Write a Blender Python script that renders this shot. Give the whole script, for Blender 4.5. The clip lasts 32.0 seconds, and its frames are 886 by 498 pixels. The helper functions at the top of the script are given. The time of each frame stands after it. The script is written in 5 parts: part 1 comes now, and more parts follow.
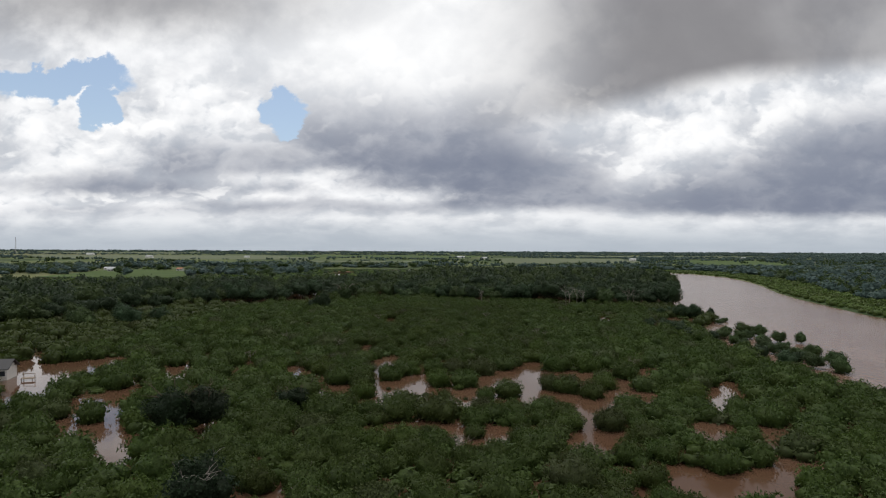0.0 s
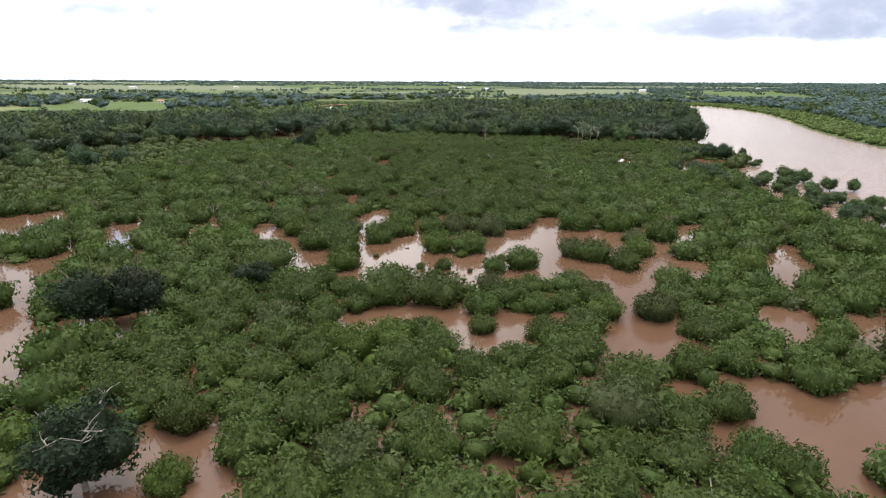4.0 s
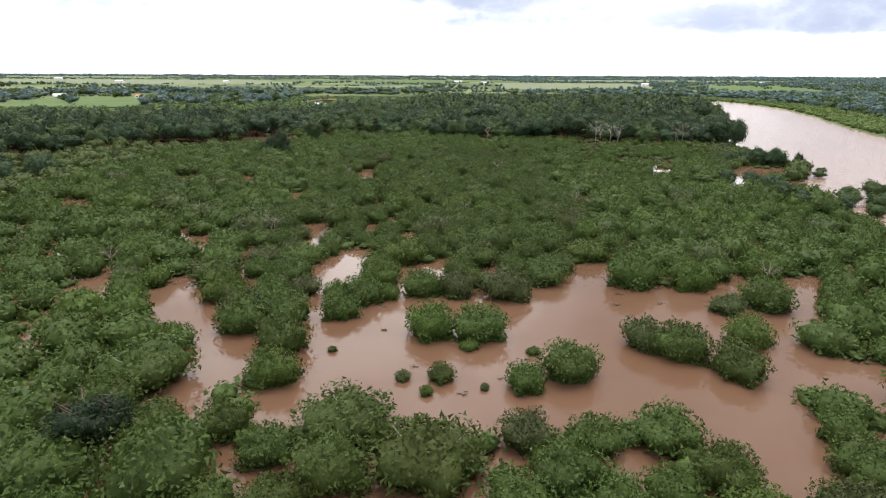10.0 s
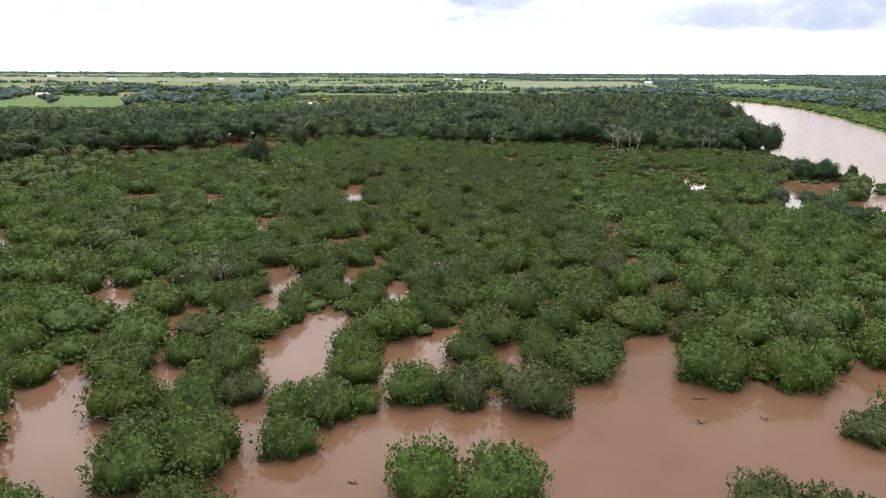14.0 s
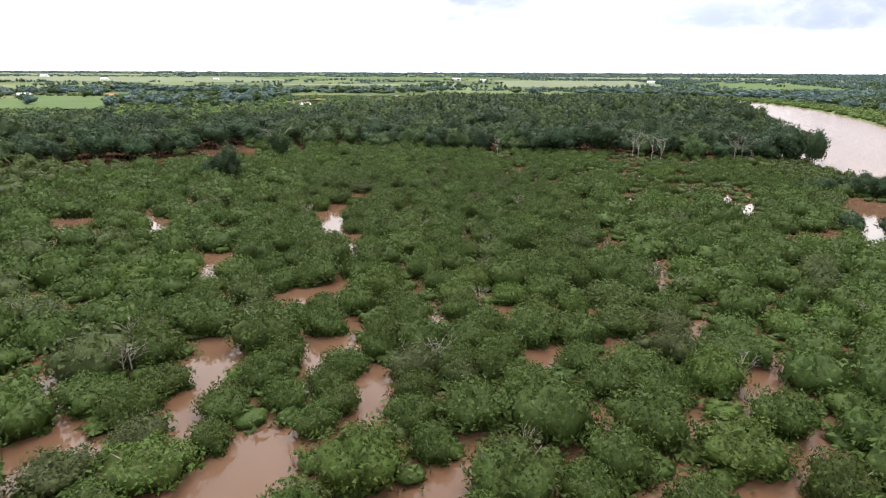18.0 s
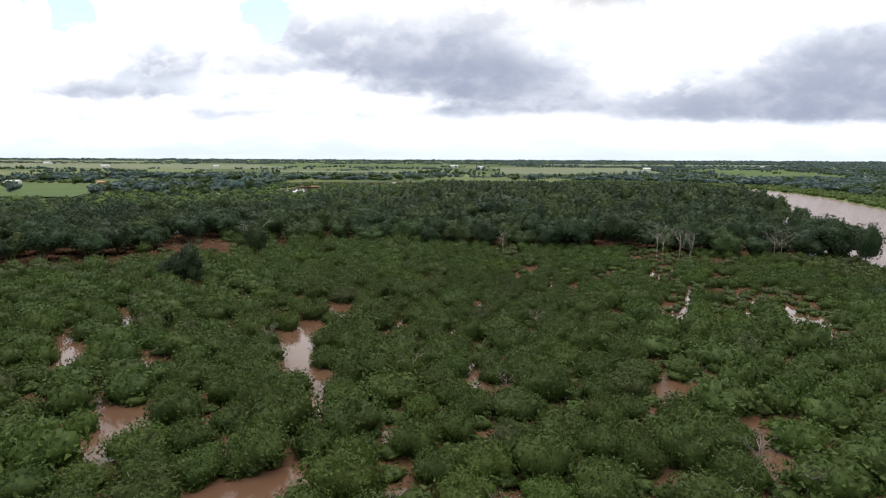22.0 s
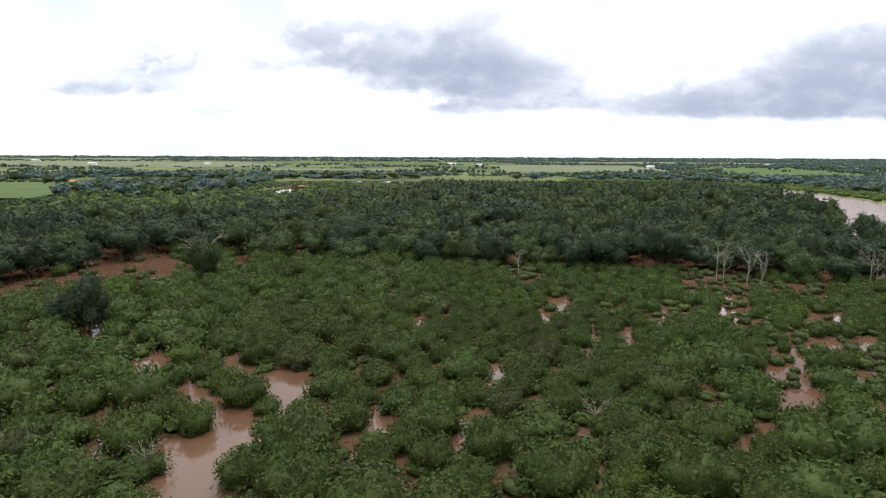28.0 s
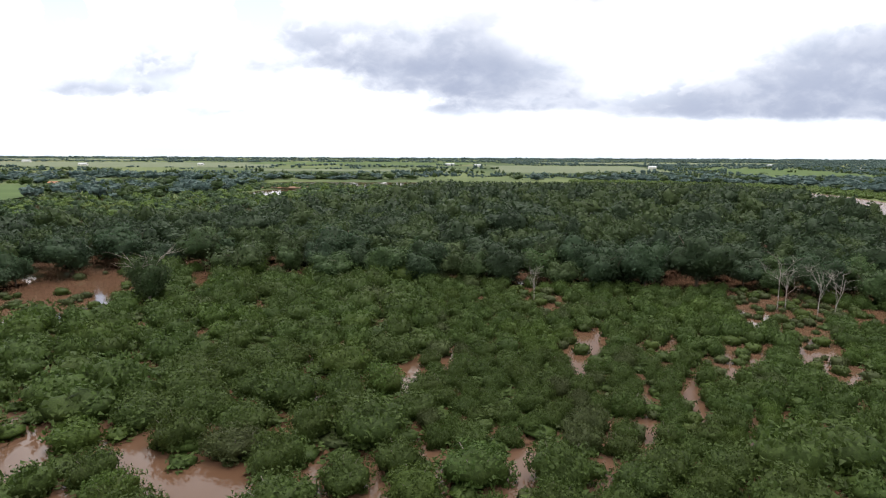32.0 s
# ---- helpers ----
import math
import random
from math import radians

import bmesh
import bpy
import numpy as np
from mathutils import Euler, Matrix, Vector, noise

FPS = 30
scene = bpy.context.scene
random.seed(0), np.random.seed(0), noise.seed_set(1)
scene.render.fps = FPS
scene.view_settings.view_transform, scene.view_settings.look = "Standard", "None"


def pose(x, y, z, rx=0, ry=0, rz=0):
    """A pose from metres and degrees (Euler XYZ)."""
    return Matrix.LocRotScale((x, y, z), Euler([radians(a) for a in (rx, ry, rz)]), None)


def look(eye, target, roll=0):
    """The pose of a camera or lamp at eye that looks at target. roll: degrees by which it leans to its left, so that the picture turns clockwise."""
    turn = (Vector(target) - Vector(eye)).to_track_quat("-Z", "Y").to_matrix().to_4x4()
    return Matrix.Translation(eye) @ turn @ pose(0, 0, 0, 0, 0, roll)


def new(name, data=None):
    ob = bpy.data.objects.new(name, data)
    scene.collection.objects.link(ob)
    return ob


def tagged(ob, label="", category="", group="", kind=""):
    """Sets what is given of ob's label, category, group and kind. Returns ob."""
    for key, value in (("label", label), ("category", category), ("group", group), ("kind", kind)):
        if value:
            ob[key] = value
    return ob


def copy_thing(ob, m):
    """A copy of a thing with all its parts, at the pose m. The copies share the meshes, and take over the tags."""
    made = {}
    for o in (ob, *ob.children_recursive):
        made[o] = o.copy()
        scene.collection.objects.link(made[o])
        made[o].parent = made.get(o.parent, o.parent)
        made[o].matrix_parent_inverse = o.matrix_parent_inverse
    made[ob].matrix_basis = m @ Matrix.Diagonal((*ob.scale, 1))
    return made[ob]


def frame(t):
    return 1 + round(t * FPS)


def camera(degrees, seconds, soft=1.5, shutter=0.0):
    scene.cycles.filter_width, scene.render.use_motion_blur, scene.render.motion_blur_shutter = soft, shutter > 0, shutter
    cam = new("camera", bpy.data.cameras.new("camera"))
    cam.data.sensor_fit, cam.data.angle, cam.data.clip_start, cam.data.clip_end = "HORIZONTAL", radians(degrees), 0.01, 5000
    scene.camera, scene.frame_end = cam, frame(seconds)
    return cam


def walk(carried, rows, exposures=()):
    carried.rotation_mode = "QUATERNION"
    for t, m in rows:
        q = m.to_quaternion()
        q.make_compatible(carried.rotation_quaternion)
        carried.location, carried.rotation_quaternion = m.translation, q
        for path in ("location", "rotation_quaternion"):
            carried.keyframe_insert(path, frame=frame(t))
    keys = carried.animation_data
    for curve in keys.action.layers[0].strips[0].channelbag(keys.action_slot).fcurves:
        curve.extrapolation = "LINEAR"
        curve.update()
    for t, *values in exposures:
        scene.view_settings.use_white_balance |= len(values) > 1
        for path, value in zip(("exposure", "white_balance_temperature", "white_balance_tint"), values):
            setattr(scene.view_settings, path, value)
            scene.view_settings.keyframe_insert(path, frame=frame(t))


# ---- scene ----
cam = camera(73.5, 32.0, soft=1.2)
PATH = [
    (0, (0.040, -40.207, 30.064), (0.0345, -38.2072, 30.0614), 0.25),
    (0.5, (0.030, -36.926, 30.053), (0.0242, -34.9312, 29.9085), 0.25),
    (1, (0.025, -33.596, 30.045), (0.0200, -31.6201, 29.7343), 0.25),
    (1.5, (0.024, -30.248, 30.038), (0.0195, -28.3056, 29.5602), 0.25),
    (1.7, (0.025, -28.908, 30.035), (0.0208, -26.9775, 29.5126), 0.25),
    (1.8, (0.026, -28.238, 30.034), (0.0214, -26.3123, 29.4944), 0.25),
    (2, (0.027, -26.899, 30.031), (0.0226, -24.9745, 29.4852), 0.25),
    (2.5, (0.036, -23.530, 30.027), (0.0325, -21.6061, 29.4789), 0.25),
    (3, (0.037, -20.160, 30.017), (0.0335, -18.2370, 29.4676), 0.25),
    (3.5, (0.043, -16.807, 30.015), (0.0405, -14.8843, 29.4633), 0.25),
    (5.5, (0.095, -3.393, 29.956), (0.0955, -1.4728, 29.3983), 0.25),
    (6, (0.099, 0.004, 29.858), (0.1020, 1.9238, 29.2986), 0.25),
    (6.5, (0.109, 3.416, 29.740), (0.1134, 5.3357, 29.1782), 0.25),
    (7, (0.127, 6.763, 29.577), (0.1333, 8.6822, 29.0136), 0.25),
    (7.5, (0.130, 10.085, 29.434), (0.1380, 12.0032, 28.8699), 0.25),
    (8, (0.120, 13.381, 29.318), (0.1282, 15.2991, 28.7525), 0.25),
    (8.5, (0.099, 16.676, 29.236), (0.1077, 18.5933, 28.6685), 0.25),
    (9, (0.063, 19.998, 29.164), (0.0727, 21.9149, 28.5947), 0.25),
    (9.5, (0.026, 23.353, 29.139), (0.0350, 25.2699, 28.5686), 0.25),
    (10, (-0.005, 26.729, 29.159), (0.0046, 28.6453, 28.5877), 0.25),
    (10.5, (-0.025, 30.109, 29.212), (-0.0152, 32.0249, 28.6388), 0.25),
    (11, (-0.048, 33.466, 29.284), (-0.0376, 35.3819, 28.7100), 0.25),
    (11.5, (-0.070, 36.804, 29.372), (-0.0592, 38.7194, 28.7970), 0.25),
    (12, (-0.090, 40.126, 29.460), (-0.0789, 42.0416, 28.8836), 0.25),
    (12.5, (-0.095, 43.429, 29.552), (-0.0831, 45.3441, 28.9744), 0.25),
    (13, (-0.093, 46.719, 29.643), (-0.0814, 48.6339, 29.0651), 0.25),
    (13.5, (-0.098, 49.999, 29.735), (-0.0863, 51.9131, 29.1570), 0.25),
    (14, (-0.087, 53.279, 29.785), (-0.0750, 55.1939, 29.2067), 0.25),
    (14.5, (-0.070, 56.575, 29.814), (-0.0579, 58.4898, 29.2362), 0.25),
    (16.5, (0.096, 69.830, 29.630), (0.1112, 71.7447, 29.0505), 0.25),
    (17, (0.119, 73.144, 29.575), (0.1347, 75.0579, 28.9961), 0.25),
    (17.5, (0.125, 76.442, 29.545), (0.1415, 78.3563, 28.9653), 0.25),
    (18, (0.105, 79.744, 29.529), (0.1213, 81.6582, 28.9487), 0.25),
    (18.5, (0.074, 83.067, 29.516), (0.0910, 84.9808, 28.9353), 0.25),
    (19, (0.042, 86.435, 29.502), (0.0599, 88.3489, 28.9216), 0.25),
    (19.5, (0.018, 89.849, 29.488), (0.0376, 91.7629, 28.9074), 0.25),
    (20, (-0.002, 93.276, 29.483), (0.0185, 95.1933, 28.9134), 0.25),
    (20.1, (-0.004, 93.961, 29.484), (0.0166, 95.8868, 28.9464), 0.25),
    (20.2, (-0.006, 94.645, 29.485), (0.0148, 96.5866, 29.0065), 0.25),
    (20.3, (-0.008, 95.329, 29.486), (0.0129, 97.2846, 29.0671), 0.25),
    (20.4, (-0.011, 96.013, 29.487), (0.0110, 97.9802, 29.1247), 0.25),
    (20.5, (-0.013, 96.698, 29.488), (0.0091, 98.6716, 29.1670), 0.25),
    (20.6, (-0.014, 97.377, 29.494), (0.0084, 99.3533, 29.1865), 0.25),
    (21, (-0.017, 100.095, 29.517), (0.0057, 102.0710, 29.2066), 0.25),
    (21.5, (-0.011, 103.463, 29.574), (0.0131, 105.4388, 29.2651), 0.25),
    (22, (0.005, 106.801, 29.649), (0.0287, 108.7765, 29.3410), 0.25),
    (22.5, (0.026, 110.107, 29.728), (0.0515, 112.0825, 29.4201), 0.25),
    (23, (0.049, 113.426, 29.784), (0.0738, 115.4021, 29.4760), 0.25),
    (23.5, (0.069, 116.750, 29.849), (0.0940, 118.7263, 29.5405), 0.25),
    (24, (0.077, 120.064, 29.899), (0.1026, 122.0394, 29.5899), 0.25),
    (24.5, (0.074, 123.361, 29.903), (0.1004, 125.3366, 29.5933), 0.25),
    (25, (0.067, 126.665, 29.886), (0.0944, 128.6403, 29.5759), 0.25),
    (25.5, (0.060, 129.959, 29.824), (0.0884, 131.9344, 29.5121), 0.25),
    (27.5, (0.031, 142.960, 29.550), (0.0627, 144.9351, 29.2345), 0.25),
    (28, (0.042, 146.217, 29.521), (0.0738, 148.1912, 29.2046), 0.25),
    (28.5, (0.059, 149.480, 29.475), (0.0919, 151.4541, 29.1585), 0.25),
    (29, (0.086, 152.754, 29.426), (0.1194, 154.7287, 29.1103), 0.25),
    (29.5, (0.112, 156.037, 29.369), (0.1461, 158.0115, 29.0530), 0.25),
    (30, (0.139, 159.319, 29.295), (0.1738, 161.2938, 28.9794), 0.25),
    (30.5, (0.167, 162.580, 29.205), (0.2027, 164.5546, 28.8895), 0.25),
    (31, (0.195, 165.826, 29.095), (0.2317, 167.8010, 28.7801), 0.25),
    (31.5, (0.226, 169.036, 28.974), (0.2642, 171.0105, 28.6591), 0.25),
    (32, (0.248, 172.186, 28.867), (0.2874, 174.1606, 28.5528), 0.25),
]
EXPOSURES = [(0, 0.08), (1, 0.25), (1.5, 0.55), (2, 0.87), (3, 1.3), (6, 1.63), (11, 1.62), (14, 1.64), (17, 1.8), (20, 1.78), (21, 1.32), (22, 0.98), (23, 1.02), (24, 1.1), (28, 1.17), (32, 1.2)]
walk(cam, [(t, look(e, g, r)) for t, e, g, r in PATH], EXPOSURES)

# ---- world and light ----
SUN_EL, SUN_AZ = 72.0, 20.0


def link(tree, a, b):
    tree.links.new(a, b)


def world_sky():
    world = bpy.data.worlds.new("sky")
    scene.world = world
    world.use_nodes = True
    t = world.node_tree
    t.nodes.clear()
    N = t.nodes.new

    def math_node(op, a, b=None, c=None, clamp=False):
        n = N("ShaderNodeMath")
        n.operation, n.use_clamp = op, clamp
        for i, v in enumerate((a, b, c)):
            if v is None:
                continue
            if isinstance(v, (int, float)):
                n.inputs[i].default_value = v
            else:
                link(t, v, n.inputs[i])
        return n.outputs[0]

    def ramp(v, lo, hi, a=0.0, b=1.0):
        n = N("ShaderNodeMapRange")
        n.interpolation_type = "SMOOTHSTEP"
        link(t, v, n.inputs[0])
        for i, x in zip((1, 2, 3, 4), (lo, hi, a, b)):
            n.inputs[i].default_value = x
        return n.outputs[0]

    def mix(f, a, b):
        n = N("ShaderNodeMix")
        n.data_type = "RGBA"
        for i, v in ((0, f), (6, a), (7, b)):
            if isinstance(v, (int, float)):
                n.inputs[i].default_value = v
            elif isinstance(v, tuple):
                n.inputs[i].default_value = (*v, 1)
            else:
                link(t, v, n.inputs[i])
        return n.outputs[2]

    def fbm(vec, scale, detail=7.0, rough=0.6, warp=0.0):
        n = N("ShaderNodeTexNoise")
        link(t, vec, n.inputs["Vector"])
        n.inputs["Scale"].default_value = scale
        n.inputs["Detail"].default_value = detail
        n.inputs["Roughness"].default_value = rough
        n.inputs["Distortion"].default_value = warp
        return n.outputs[0]

    def puffs(vec, scale, detail, rough):
        n = N("ShaderNodeTexVoronoi")
        n.feature, n.normalize = "SMOOTH_F1", True
        link(t, vec, n.inputs["Vector"])
        n.inputs["Scale"].default_value, n.inputs["Detail"].default_value = scale, detail
        n.inputs["Roughness"].default_value, n.inputs["Smoothness"].default_value = rough, 0.35
        return math_node("SUBTRACT", 1.0, n.outputs["Distance"])

    def shifted(vec, dx, dy):
        n = N("ShaderNodeVectorMath")
        n.inputs[1].default_value = (dx, dy, 0.0)
        link(t, vec, n.inputs[0])
        return n.outputs[0]

    co = N("ShaderNodeTexCoord")
    sep = N("ShaderNodeSeparateXYZ")
    link(t, co.outputs["Generated"], sep.inputs[0])
    x, y, z = sep.outputs
    ay = math_node("MAXIMUM", math_node("ABSOLUTE", y), 0.25)
    u, v = math_node("DIVIDE", x, ay), math_node("DIVIDE", z, ay)
    # heaps shrink towards the horizon
    flat = N("ShaderNodeCombineXYZ")
    sv = math_node("POWER", math_node("MAXIMUM", v, 0.0), 0.62)
    link(t, u, flat.inputs[0]), link(t, math_node("MULTIPLY", sv, 1.25), flat.inputs[1])
    plane = flat.outputs[0]
    billow = fbm(plane, 5.5, 8, 0.55, 0.2)
    fine = fbm(plane, 19.0, 6, 0.6, 0.3)
    veil = fbm(plane, 2.4, 5, 0.5, 0.3)
    bent = N("ShaderNodeCombineXYZ")
    link(t, math_node("ADD", u, math_node("MULTIPLY_ADD", fine, 0.05, -0.025)), bent.inputs[0])
    link(t, math_node("ADD", math_node("MULTIPLY", sv, 1.25), math_node("MULTIPLY_ADD", billow, 0.10, -0.05)), bent.inputs[1])
    heap = puffs(bent.outputs[0], 8.0, 4.0, 0.55)
    relief = math_node("SUBTRACT", heap, puffs(shifted(bent.outputs[0], -0.010, 0.022), 8.0, 4.0, 0.55))
    # cloud outlines wander by the noise
    lump = math_node("ADD", math_node("MULTIPLY_ADD", heap, 0.12, -0.07), math_node("MULTIPLY_ADD", fine, 0.07, -0.035))
    wu = math_node("ADD", math_node("ADD", u, math_node("MULTIPLY_ADD", billow, 0.20, -0.10)), math_node("MULTIPLY_ADD", fine, 0.08, -0.04))
    wv = math_node("ADD", v, math_node("MULTIPLY_ADD", billow, 0.09, -0.045))
    top_v = math_node("SUBTRACT", wv, lump)

    def bank(cu, cv, ru, rv, inner=0.1, outer=1.25, vv=None):
        """A cloud mass or a gap round a direction, with wandering edges."""
        a = math_node("MULTIPLY", math_node("SUBTRACT", wu, cu), 1 / ru)
        b = math_node("MULTIPLY", math_node("SUBTRACT", vv or wv, cv), 1 / rv)
        d = math_node("SQRT", math_node("ADD", math_node("MULTIPLY", a, a), math_node("MULTIPLY", b, b)))
        return ramp(d, inner, outer, 1.0, 0.0)

    def base(cu, v0, ru, rv, slope=0.0):
        """The grey underside of a heap: a level foot, fading upwards."""
        a = math_node("ABSOLUTE", math_node("MULTIPLY", math_node("SUBTRACT", wu, cu), 1 / ru))
        foot = math_node("ADD", v, math_node("MULTIPLY_ADD", fine, 0.014, -0.007))
        low = ramp(foot, v0 - 0.010, v0 + 0.014)
        soft_v = math_node("SUBTRACT", math_node("ADD", v, math_node("MULTIPLY_ADD", billow, 0.05, -0.025)), math_node("MULTIPLY_ADD", heap, 0.07, -0.045))
        rise = math_node("SUBTRACT", soft_v, math_node("MULTIPLY", math_node("SUBTRACT", u, cu), slope)) if slope else soft_v
        high = ramp(rise, v0 + 0.30 * rv, v0 + rv, 1.0, 0.0)
        tex = ramp(math_node("ADD", math_node("MULTIPLY", billow, 0.5), math_node("MULTIPLY", fine, 0.5)), 0.38, 0.58, 0.80, 1.0)
        return math_node("MULTIPLY", math_node("MULTIPLY", math_node("MULTIPLY", ramp(a, 0.40, 1.2, 1.0, 0.0), low), high), tex)

    sky = N("ShaderNodeTexSky")
    sky.sky_type, sky.sun_disc = "NISHITA", False
    sky.sun_elevation, sky.sun_rotation = radians(SUN_EL), radians(SUN_AZ)
    blue = N("ShaderNodeMix")
    blue.data_type, blue.blend_type = "RGBA", "MULTIPLY"
    blue.inputs[0].default_value = 1.0
    link(t, sky.outputs[0], blue.inputs[6])
    blue.inputs[7].default_value = (0.115, 0.115, 0.115, 1)

    c = mix(ramp(billow, 0.40, 0.64), (0.96, 0.965, 0.975), (0.56, 0.585, 0.63))
    c = mix(ramp(fine, 0.36, 0.66, 0.16, 0.0), c, (0.48, 0.50, 0.55))
    # lit heads and shaded feet of the heaps
    heads = math_node("MULTIPLY", ramp(v, 0.03, 0.09, 0.35, 1.0), ramp(v, 0.24, 0.34, 1.0, 0.15))
    c = mix(math_node("MULTIPLY", ramp(relief, 0.0, 0.09, 0.0, 0.85), heads), c, (1.0, 1.0, 1.0))
    c = mix(math_node("MULTIPLY", ramp(relief, 0.0, -0.10, 0.0, 0.62), heads), c, (0.46, 0.50, 0.56))
    # broad bright glow of the veiled sun
    c = mix(math_node("MULTIPLY", bank(-0.04, 0.36, 0.40, 0.22, 0.0, 1.2), 0.7), c, (1.0, 1.0, 1.0))
    for cu, v0, ru, rv, k, slope in (  # direction, foot, spread, depth of the grey masses
            (-0.06, 0.130, 0.25, 0.165, 0.80, 0.0), (-0.01, 0.094, 0.19, 0.110, 0.86, 0.0), (0.14, 0.066, 0.17, 0.150, 0.92, 0.0), (0.50, 0.062, 0.34, 0.120, 0.75, 0.25),
            (0.74, 0.054, 0.66, 0.215, 0.92, 0.30), (0.80, 0.150, 0.30, 0.16, 0.6, 0.25), (-0.37, 0.122, 0.16, 0.080, 0.68, 0.0), (-0.53, 0.086, 0.19, 0.055, 0.74, 0.0),
            (-0.72, 0.088, 0.08, 0.03, 0.4, 0.0), (-0.29, 0.090, 0.06, 0.025, 0.45, 0.0), (-0.18, 0.058, 0.30, 0.024, 0.60, 0.0),
            (-0.55, 0.050, 0.25, 0.018, 0.30, 0.0)):
        c = mix(math_node("MULTIPLY", base(cu, v0, ru, rv, slope), k), c, (0.195, 0.220, 0.290))
    # the thick veil higher up, with a slanting lower edge
    slant = math_node("SUBTRACT", v, math_node("MULTIPLY_ADD", u, 0.18, 0.170))
    slant = math_node("ADD", slant, math_node("MULTIPLY_ADD", veil, 0.10, -0.05))
    sheet_ = math_node("MULTIPLY", ramp(slant, -0.01, 0.045), ramp(math_node("ADD", u, math_node("MULTIPLY_ADD", veil, 0.3, -0.15)), 0.0, 0.30))
    c = mix(math_node("MULTIPLY", sheet_, ramp(veil, 0.30, 0.66, 0.95, 0.72)), c, (0.215, 0.210, 0.222))
    c = mix(math_node("MULTIPLY", bank(-0.55, 0.42, 0.48, 0.085, 0.1, 1.2), 0.75), c, (0.26, 0.255, 0.265))
    for cu, cv, ru, rv in ((-0.645, 0.268, 0.135, 0.036), (-0.585, 0.215, 0.046, 0.036), (-0.262, 0.222, 0.052, 0.040)):
        c = mix(bank(cu, cv, ru, rv, 0.78, 1.0, top_v), c, mix(0.15, blue.outputs[2], (0.80, 0.86, 0.92)))
    # the deck is thick and grey overhead
    c = mix(ramp(z, 0.45, 0.80, 0.0, 0.92), c, (0.66, 0.67, 0.69))
    # pale air above the horizon
    c = mix(ramp(v, 0.0, 0.072, 0.92, 0.0), c, (0.42, 0.47, 0.53))
    c = mix(ramp(v, -0.05, -0.002, 1.0, 0.0), c, (0.10, 0.12, 0.11))
    bg = N("ShaderNodeBackground")
    link(t, c, bg.inputs[0])
    bg.inputs[1].default_value = 1.0
    out = N("ShaderNodeOutputWorld")
    link(t, bg.outputs[0], out.inputs[0])


world_sky()
sun = new("sun", bpy.data.lights.new("sun", "SUN"))
sun.data.energy, sun.data.angle, sun.data.color = 1.5, radians(34), (1.0, 0.97, 0.91)
_az, _el = radians(SUN_AZ), radians(SUN_EL)
sun.matrix_world = look((math.sin(_az) * math.cos(_el) * 100, math.cos(_az) * math.cos(_el) * 100, math.sin(_el) * 100), (0, 0, 0))


# ---- materials ----
def material(name, rough=0.7, spec=0.3):
    m = bpy.data.materials.new(name)
    m.use_nodes = True
    t = m.node_tree
    p = t.nodes["Principled BSDF"]
    p.inputs["Roughness"].default_value = rough
    p.inputs["Specular IOR Level"].default_value = spec
    return m, t, p


def noise_at(t, scale, detail=4.0, rough=0.6, coords="Object"):
    co = t.nodes.new("ShaderNodeTexCoord")
    n = t.nodes.new("ShaderNodeTexNoise")
    link(t, co.outputs[coords], n.inputs["Vector"])
    n.inputs["Scale"].default_value, n.inputs["Detail"].default_value = scale, detail
    n.inputs["Roughness"].default_value = rough
    return n.outputs[0]


def spread(t, v, lo, hi, a=0.0, b=1.0):
    n = t.nodes.new("ShaderNodeMapRange")
    link(t, v, n.inputs[0])
    for i, x in zip((1, 2, 3, 4), (lo, hi, a, b)):
        n.inputs[i].default_value = x
    return n.outputs[0]


def blend(t, f, a, b, how="MIX"):
    n = t.nodes.new("ShaderNodeMix")
    n.data_type, n.blend_type = "RGBA", how
    for i, v in ((0, f), (6, a), (7, b)):
        if isinstance(v, (int, float)):
            n.inputs[i].default_value = v
        elif isinstance(v, tuple):
            n.inputs[i].default_value = (*v, 1)
        else:
            link(t, v, n.inputs[i])
    return n.outputs[2]


def bump(t, p, height, strength, distance):
    n = t.nodes.new("ShaderNodeBump")
    n.inputs["Strength"].default_value, n.inputs["Distance"].default_value = strength, distance
    link(t, height, n.inputs["Height"])
    link(t, n.outputs[0], p.inputs["Normal"])


